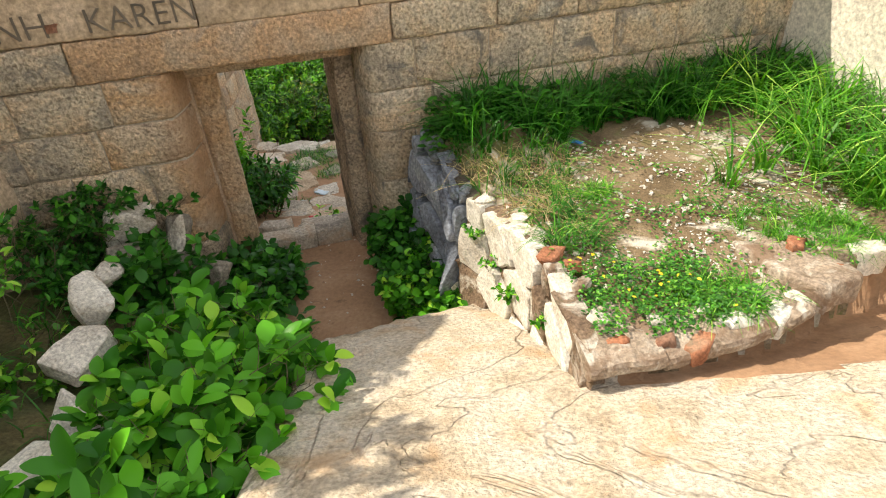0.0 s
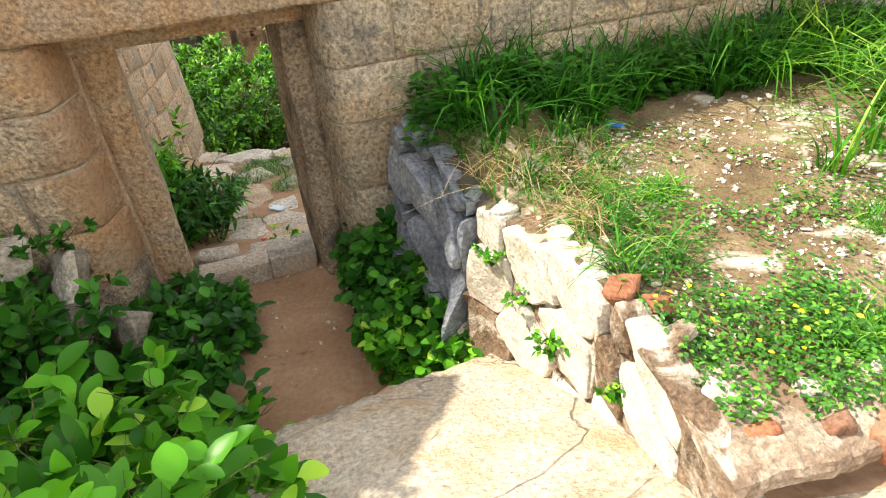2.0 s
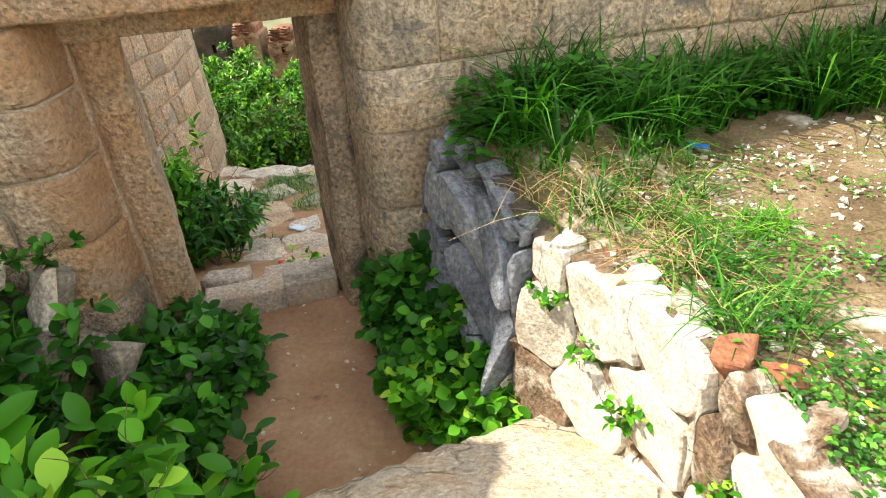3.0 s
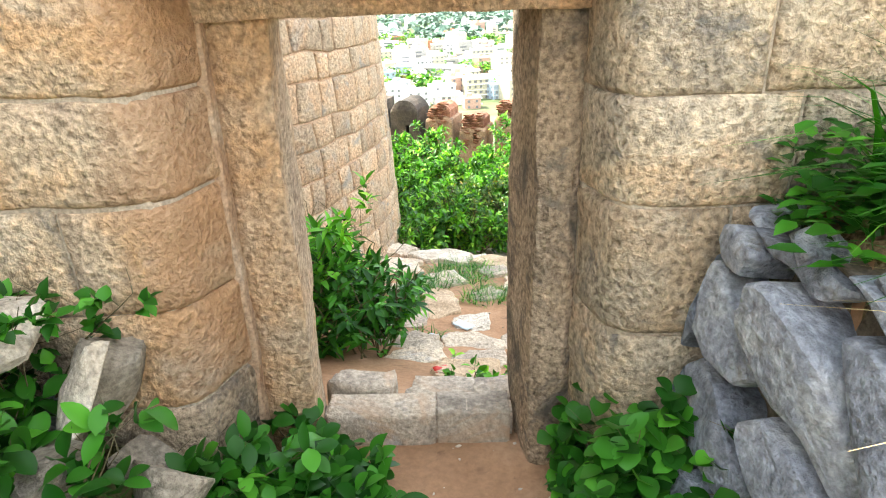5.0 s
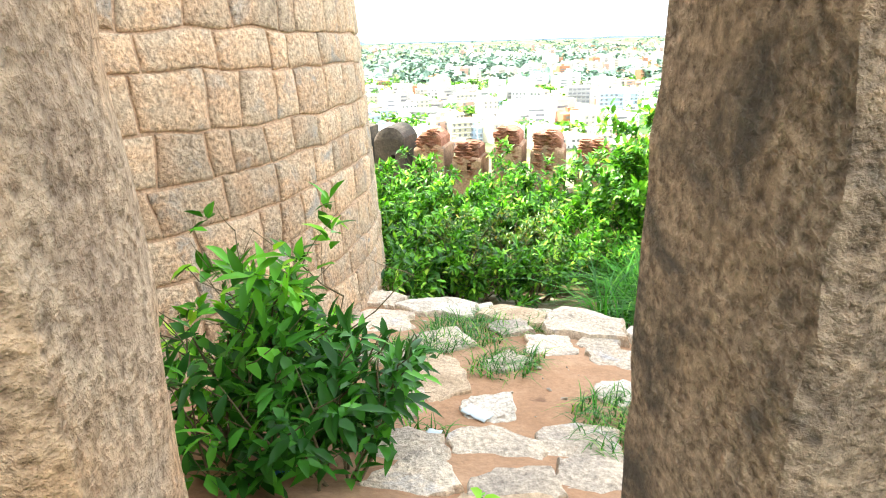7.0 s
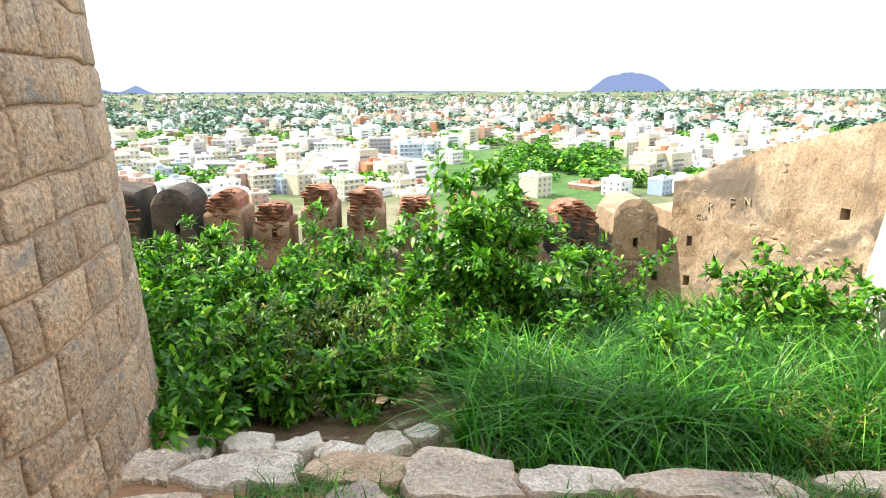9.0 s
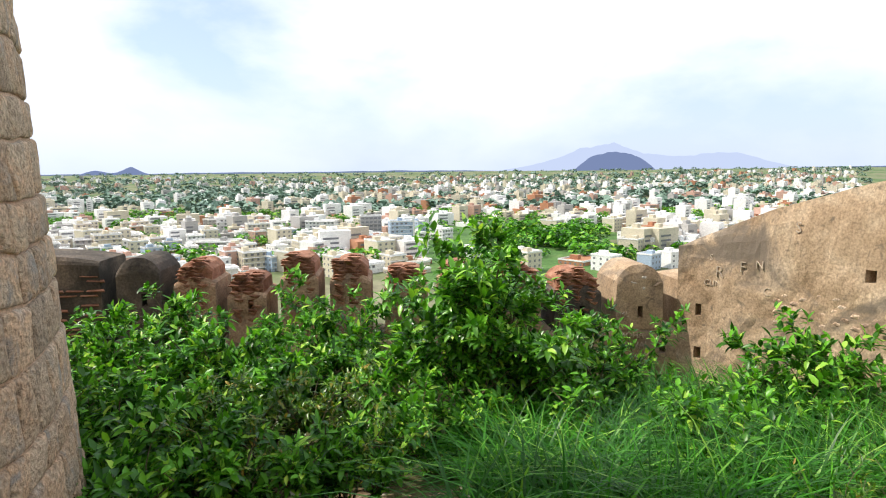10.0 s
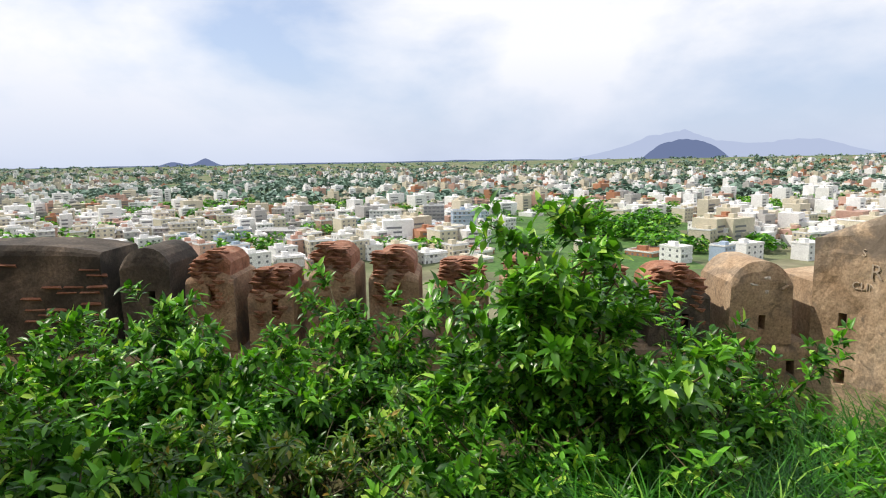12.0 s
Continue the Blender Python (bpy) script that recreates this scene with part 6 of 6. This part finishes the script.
# out of view; added so their leaves dapple the rock with shade
for y, tall in ((0.55, 1.15), (1.05, 1.2), (1.6, 1.2), (2.1, 1.15), (2.6, 1.2), (3.0, 1.1)):
    shrub("wall_top_shrub", (-3.22, y, 1.30), "unseen leafy shrub added on the wall top for dappled shade", "shrub", rng, 8, tall, 0.42, 0.15, 0.07, 760, LEAF_BUSH, "shrubs on the wall top", 0.42, 0.012)

# ---- the town on the plain ----
rng = random.Random(5)
TOWN = [flat("town_white", (0.86, 0.855, 0.835)), flat("town_cream", (0.66, 0.60, 0.46)), flat("town_pink", (0.56, 0.36, 0.28)), flat("town_blue", (0.42, 0.52, 0.64)), flat("town_grey", (0.42, 0.41, 0.39)), flat("town_clay", (0.42, 0.20, 0.11))]
PANE = flat("town_window", (0.20, 0.205, 0.22), 0.3)


def box(vs, fs, x0, x1, y0, y1, z0, z1):
    q = len(vs)
    vs.extend([(x0, y0, z0), (x1, y0, z0), (x1, y1, z0), (x0, y1, z0), (x0, y0, z1), (x1, y0, z1), (x1, y1, z1), (x0, y1, z1)])
    fs.extend([[q + i for i in f] for f in ([0, 1, 5, 4], [1, 2, 6, 5], [2, 3, 7, 6], [3, 0, 4, 7], [4, 5, 6, 7])])


def house(w, d, floors, mat, seed, dark=False):
    """A flat-roofed town house: walls with a parapet, a stair head, floor bands and rows of windows."""
    r = random.Random(seed)
    h = floors * 3.1
    ob = thing("town_house", (0, 0, 0), "flat-roofed concrete town house", "building", "houses of the town")
    v, f = [], []
    box(v, f, -w / 2, w / 2, -d / 2, d / 2, -4, h)
    part("wall_body", mesh("wall_body", v, f, mat), ob)
    v, f = [], []
    for a in ((-w / 2 - 0.2, w / 2 + 0.2, -d / 2 - 0.2, -d / 2 + 0.2), (-w / 2 - 0.2, w / 2 + 0.2, d / 2 - 0.2, d / 2 + 0.2), (-w / 2 - 0.2, -w / 2 + 0.2, -d / 2, d / 2), (w / 2 - 0.2, w / 2 + 0.2, -d / 2, d / 2)):
        box(v, f, *a, h, h + 0.9)
    part("roof_parapet", mesh("roof_parapet", v, f, TOWN[0]), ob)
    v, f = [], []
    sx = r.uniform(-w / 4, w / 4)
    box(v, f, sx - 1.7, sx + 1.7, 0, d / 3, h, h + 2.6)
    part("stair_head", mesh("stair_head", v, f, mat), ob)
    v, f = [], []
    for k in range(floors):
        n = max(2, int(w / 3.2))
        for i in range(n):
            cx = -w / 2 + w * (i + 0.5) / n
            if not dark and r.random() < 0.3:
                continue
            ww = (1.25 if dark else r.choice((0.6, 0.75, 0.9)))
            box(v, f, cx - ww, cx + ww, -d / 2 - 0.06, -d / 2 + 0.2, k * 3.1 + 0.9, k * 3.1 + 2.3)
        n = max(2, int(d / 3.6))
        for i in range(n):
            cy = -d / 2 + d * (i + 0.5) / n
            box(v, f, -w / 2 - 0.06, w / 2 + 0.06, cy - 0.7, cy + 0.7, k * 3.1 + 0.9, k * 3.1 + 2.2)
    part("window_band", mesh("window_band", v, f, PANE), ob, "rows of dark windows", kind="stuff")
    v, f = [], []
    for k in range(1, floors + 1):
        box(v, f, -w / 2 - 0.15, w / 2 + 0.15, -d / 2 - (1.0 if r.random() < 0.5 else 0.3), -d / 2, k * 3.1 - 0.3, k * 3.1)
    part("floor_band", mesh("floor_band", v, f, TOWN[0] if not dark else TOWN[4]), ob, kind="stuff")
    return ob


def field(x, y):
    return 330 < y < 640 and 0.045 * y + 12 * nz(x, y, 1, 0.02) < x < 0.40 * y


kinds = [(9, 10, 2), (12, 11, 3), (10, 14, 3), (14, 12, 4), (8, 9, 2), (16, 12, 2), (11, 10, 4), (22, 16, 1), (13, 15, 3), (9, 12, 3), (18, 12, 5), (26, 18, 1), (12, 9, 2), (10, 10, 4)]
tones = [0, 1, 0, 1, 2, 0, 4, 1, 0, 3, 1, 5, 0, 2]
models = [house(w, d, n, TOWN[t], 40 + i) for i, ((w, d, n), t) in enumerate(zip(kinds, tones))]
spots = []


def grove(x, y):
    """Low where the plain is wooded, in long belts across the view."""
    return noise.noise(Vector((x * 0.0014, y * 0.0075, 9))) + 0.4 * noise.noise(Vector((x * 0.006, y * 0.02, 4)))


def free(x, y, r):
    return all((x - a) ** 2 + (y - b) ** 2 > (r + c) ** 2 for a, b, c in spots)


# two tall blocks that stand out, then the crowd
for k, (w, d, n, t, dark, x, y, a) in enumerate(((17, 14, 7, 4, True, -16, 525, 4), (18, 14, 6, 3, False, 8, 505, 8), (34, 16, 3, 4, False, -128, 470, -6), (26, 16, 5, 0, False, -150, 610, 10), (26, 14, 5, 0, False, -60, 560, -10), (16, 12, 3, 0, False, 178, 600, 6), (24, 16, 3, 0, False, 190, 470, 20))):
    o = house(w, d, n, TOWN[t], 400 + k, dark)
    o.matrix_basis = pose(x, y, -60, 0, 0, a)
    if dark:
        tagged(o, "grey concrete frame building still open at every floor", "building")
    spots.append((x, y, 13))
used = set()
made, tries = 0, 0
while made < 288 and tries < 24000:
    tries += 1
    y = 345 + 300 * rng.random()
    x = rng.uniform(-0.80, 0.74) * y
    r = 8.0
    if (field(x, y) and rng.random() < 0.93) or (x > 0.40 * y and y < 460 and rng.random() < 0.6) or nz(x, y, 4, 0.008) < -0.30 or not free(x, y, r * 0.66):
        continue
    i = rng.randrange(len(models))
    m = pose(x, y, -60, 0, 0, rng.choice((0, 90)) + rng.gauss(34, 8))
    if i in used:
        copy_thing(models[i], m)
    else:
        models[i].matrix_basis = m
        used.add(i)
    spots.append((x, y, r * 0.66))
    made += 1
for i, o in enumerate(models):
    if i not in used:
        o.matrix_basis = pose(-200 + 30 * i, 980, -60)
for t, count, seed in ((0, 2200, 61), (1, 1250, 62), (2, 430, 63), (4, 420, 64), (5, 300, 65)):
    r = random.Random(seed)
    v, f = [], []
    wv, wf = [], []
    for _ in range(count):
        y = 410 + 3000 * r.random() ** 1.7
        x = r.uniform(-0.82, 0.80) * y
        if y < 800 and (field(x, y) or not free(x, y, 5)):
            continue
        if grove(x, y) < -0.10 + 0.1 * (x < -0.2 * y):
            continue
        w, d, h = r.uniform(8, 22), r.uniform(9, 18), r.choice((4, 7, 7, 10, 10, 13, 19))
        z = ground_z(x, y)
        q0, w0 = len(v), len(wv)
        box(v, f, -w / 2, w / 2, -d / 2, d / 2, -2, h)
        box(v, f, -2, 2, 0, 4, h, h + 2.5)
        for k in range(int(h / 3.2)):
            box(wv, wf, -w * 0.4, w * 0.1, -d / 2 - 0.1, -d / 2 + 0.2, 1 + k * 3.1, 2.3 + k * 3.1)
        t_ = radians(r.gauss(34, 10))
        c_, s_ = math.cos(t_), math.sin(t_)
        v[q0:] = [(x + a * c_ - b * s_, y + a * s_ + b * c_, z + e) for a, b, e in v[q0:]]
        wv[w0:] = [(x + a * c_ - b * s_, y + a * s_ + b * c_, z + e) for a, b, e in wv[w0:]]
    tagged(new("far_houses", mesh("far_houses", v, f, TOWN[t])), "crowded pale houses of the far town", "buildings", kind="stuff")
    tagged(new("far_windows", mesh("far_windows", wv, wf, PANE)), "dark window bands of the far houses", "windows", kind="stuff")

# trees of the plain: crowns of leaf clumps
def crowd_of_trees(name, n, near, far, seed, size, test, label, per=46, leaf=2.2):
    r = random.Random(seed)
    P_, D_, U_, L_, W_ = [], [], [], [], []
    k = 0
    while k < n:
        y = near + (far - near) * r.random() ** 1.4
        x = r.uniform(-0.85, 0.82) * y
        if not test(x, y):
            continue
        k += 1
        z, s = ground_z(x, y), size * r.uniform(0.6, 1.4)
        for _ in range(per):
            t, a = r.uniform(0, 6.28), r.uniform(-0.3, 1.0)
            rr = math.sqrt(max(0, 1 - a * a)) * r.uniform(0.7, 1.1)
            P_.append((x + math.cos(t) * rr * s * 0.6, y + math.sin(t) * rr * s * 0.6, z + s * (0.5 + 0.5 * a)))
            D_.append((math.cos(t) + r.gauss(0, 0.5), math.sin(t) + r.gauss(0, 0.5), r.uniform(-0.4, 0.4)))
            U_.append((r.gauss(0, 0.4), r.gauss(0, 0.4), 1)), L_.append(leaf * s / 8 * r.uniform(0.7, 1.4)), W_.append(leaf * s / 8 * r.uniform(0.6, 1.1))
    v, f = leaves(P_, D_, U_, L_, W_, 0.2)
    return tagged(new(name, mesh(name, v, f, HAZY_GROVE if near > 800 else LEAF_BUSH)), label, "trees", kind="stuff")


crowd_of_trees("town_trees", 900, 380, 900, 71, 8.0, lambda x, y: free(x, y, 4) and (not field(x, y) or nz(x, y, 2, 0.02) > 0.1), "green trees between the town houses", 60, 2.6)
crowd_of_trees("field_trees", 26, 455, 540, 75, 13.0, lambda x, y: 0.17 * y < x < 0.34 * y and nz(x, y, 7, 0.02) > -0.1 and free(x, y, 4), "dark green trees clumped in the field", 150, 1.9)
crowd_of_trees("plain_trees", 1500, 850, 3300, 72, 11.0, lambda x, y: grove(x, y) < -0.06, "groves on the plain, their green paled by haze", 26, 6.0)
crowd_of_trees("plain_trees", 500, 2600, 4500, 73, 9.0, lambda x, y: True, "groves towards the horizon, their green paled by haze", 18, 9.0)


# hills at the horizon
def ridge(name, x0, x1, y, base, top, mat, label, seed):
    n = 160
    v, f = [], []
    for i in range(n + 1):
        x = x0 + (x1 - x0) * i / n
        z = base + top((x - x0) / (x1 - x0)) + 4.0 * nz(x, seed, 0, 0.006) + 0.09 * top((x - x0) / (x1 - x0)) * (nz(x, seed, 3, 0.008) + 0.5 * nz(x, seed, 5, 0.022))
        v += [(x, y, base - 60), (x, y + 1.5, z), (x, y + 90, base - 60)]
    for i in range(n):
        q = 3 * i
        f += [[q, q + 3, q + 4, q + 1], [q + 1, q + 4, q + 5, q + 2]]
    return tagged(new(name, mesh(name, v, f, mat)), label, "hill", kind="structure")


def bell(t, c, w, h, p=2.0):
    return h * math.exp(-abs((t - c) / w) ** p)


# these glow in their haze colour and take no sunlight
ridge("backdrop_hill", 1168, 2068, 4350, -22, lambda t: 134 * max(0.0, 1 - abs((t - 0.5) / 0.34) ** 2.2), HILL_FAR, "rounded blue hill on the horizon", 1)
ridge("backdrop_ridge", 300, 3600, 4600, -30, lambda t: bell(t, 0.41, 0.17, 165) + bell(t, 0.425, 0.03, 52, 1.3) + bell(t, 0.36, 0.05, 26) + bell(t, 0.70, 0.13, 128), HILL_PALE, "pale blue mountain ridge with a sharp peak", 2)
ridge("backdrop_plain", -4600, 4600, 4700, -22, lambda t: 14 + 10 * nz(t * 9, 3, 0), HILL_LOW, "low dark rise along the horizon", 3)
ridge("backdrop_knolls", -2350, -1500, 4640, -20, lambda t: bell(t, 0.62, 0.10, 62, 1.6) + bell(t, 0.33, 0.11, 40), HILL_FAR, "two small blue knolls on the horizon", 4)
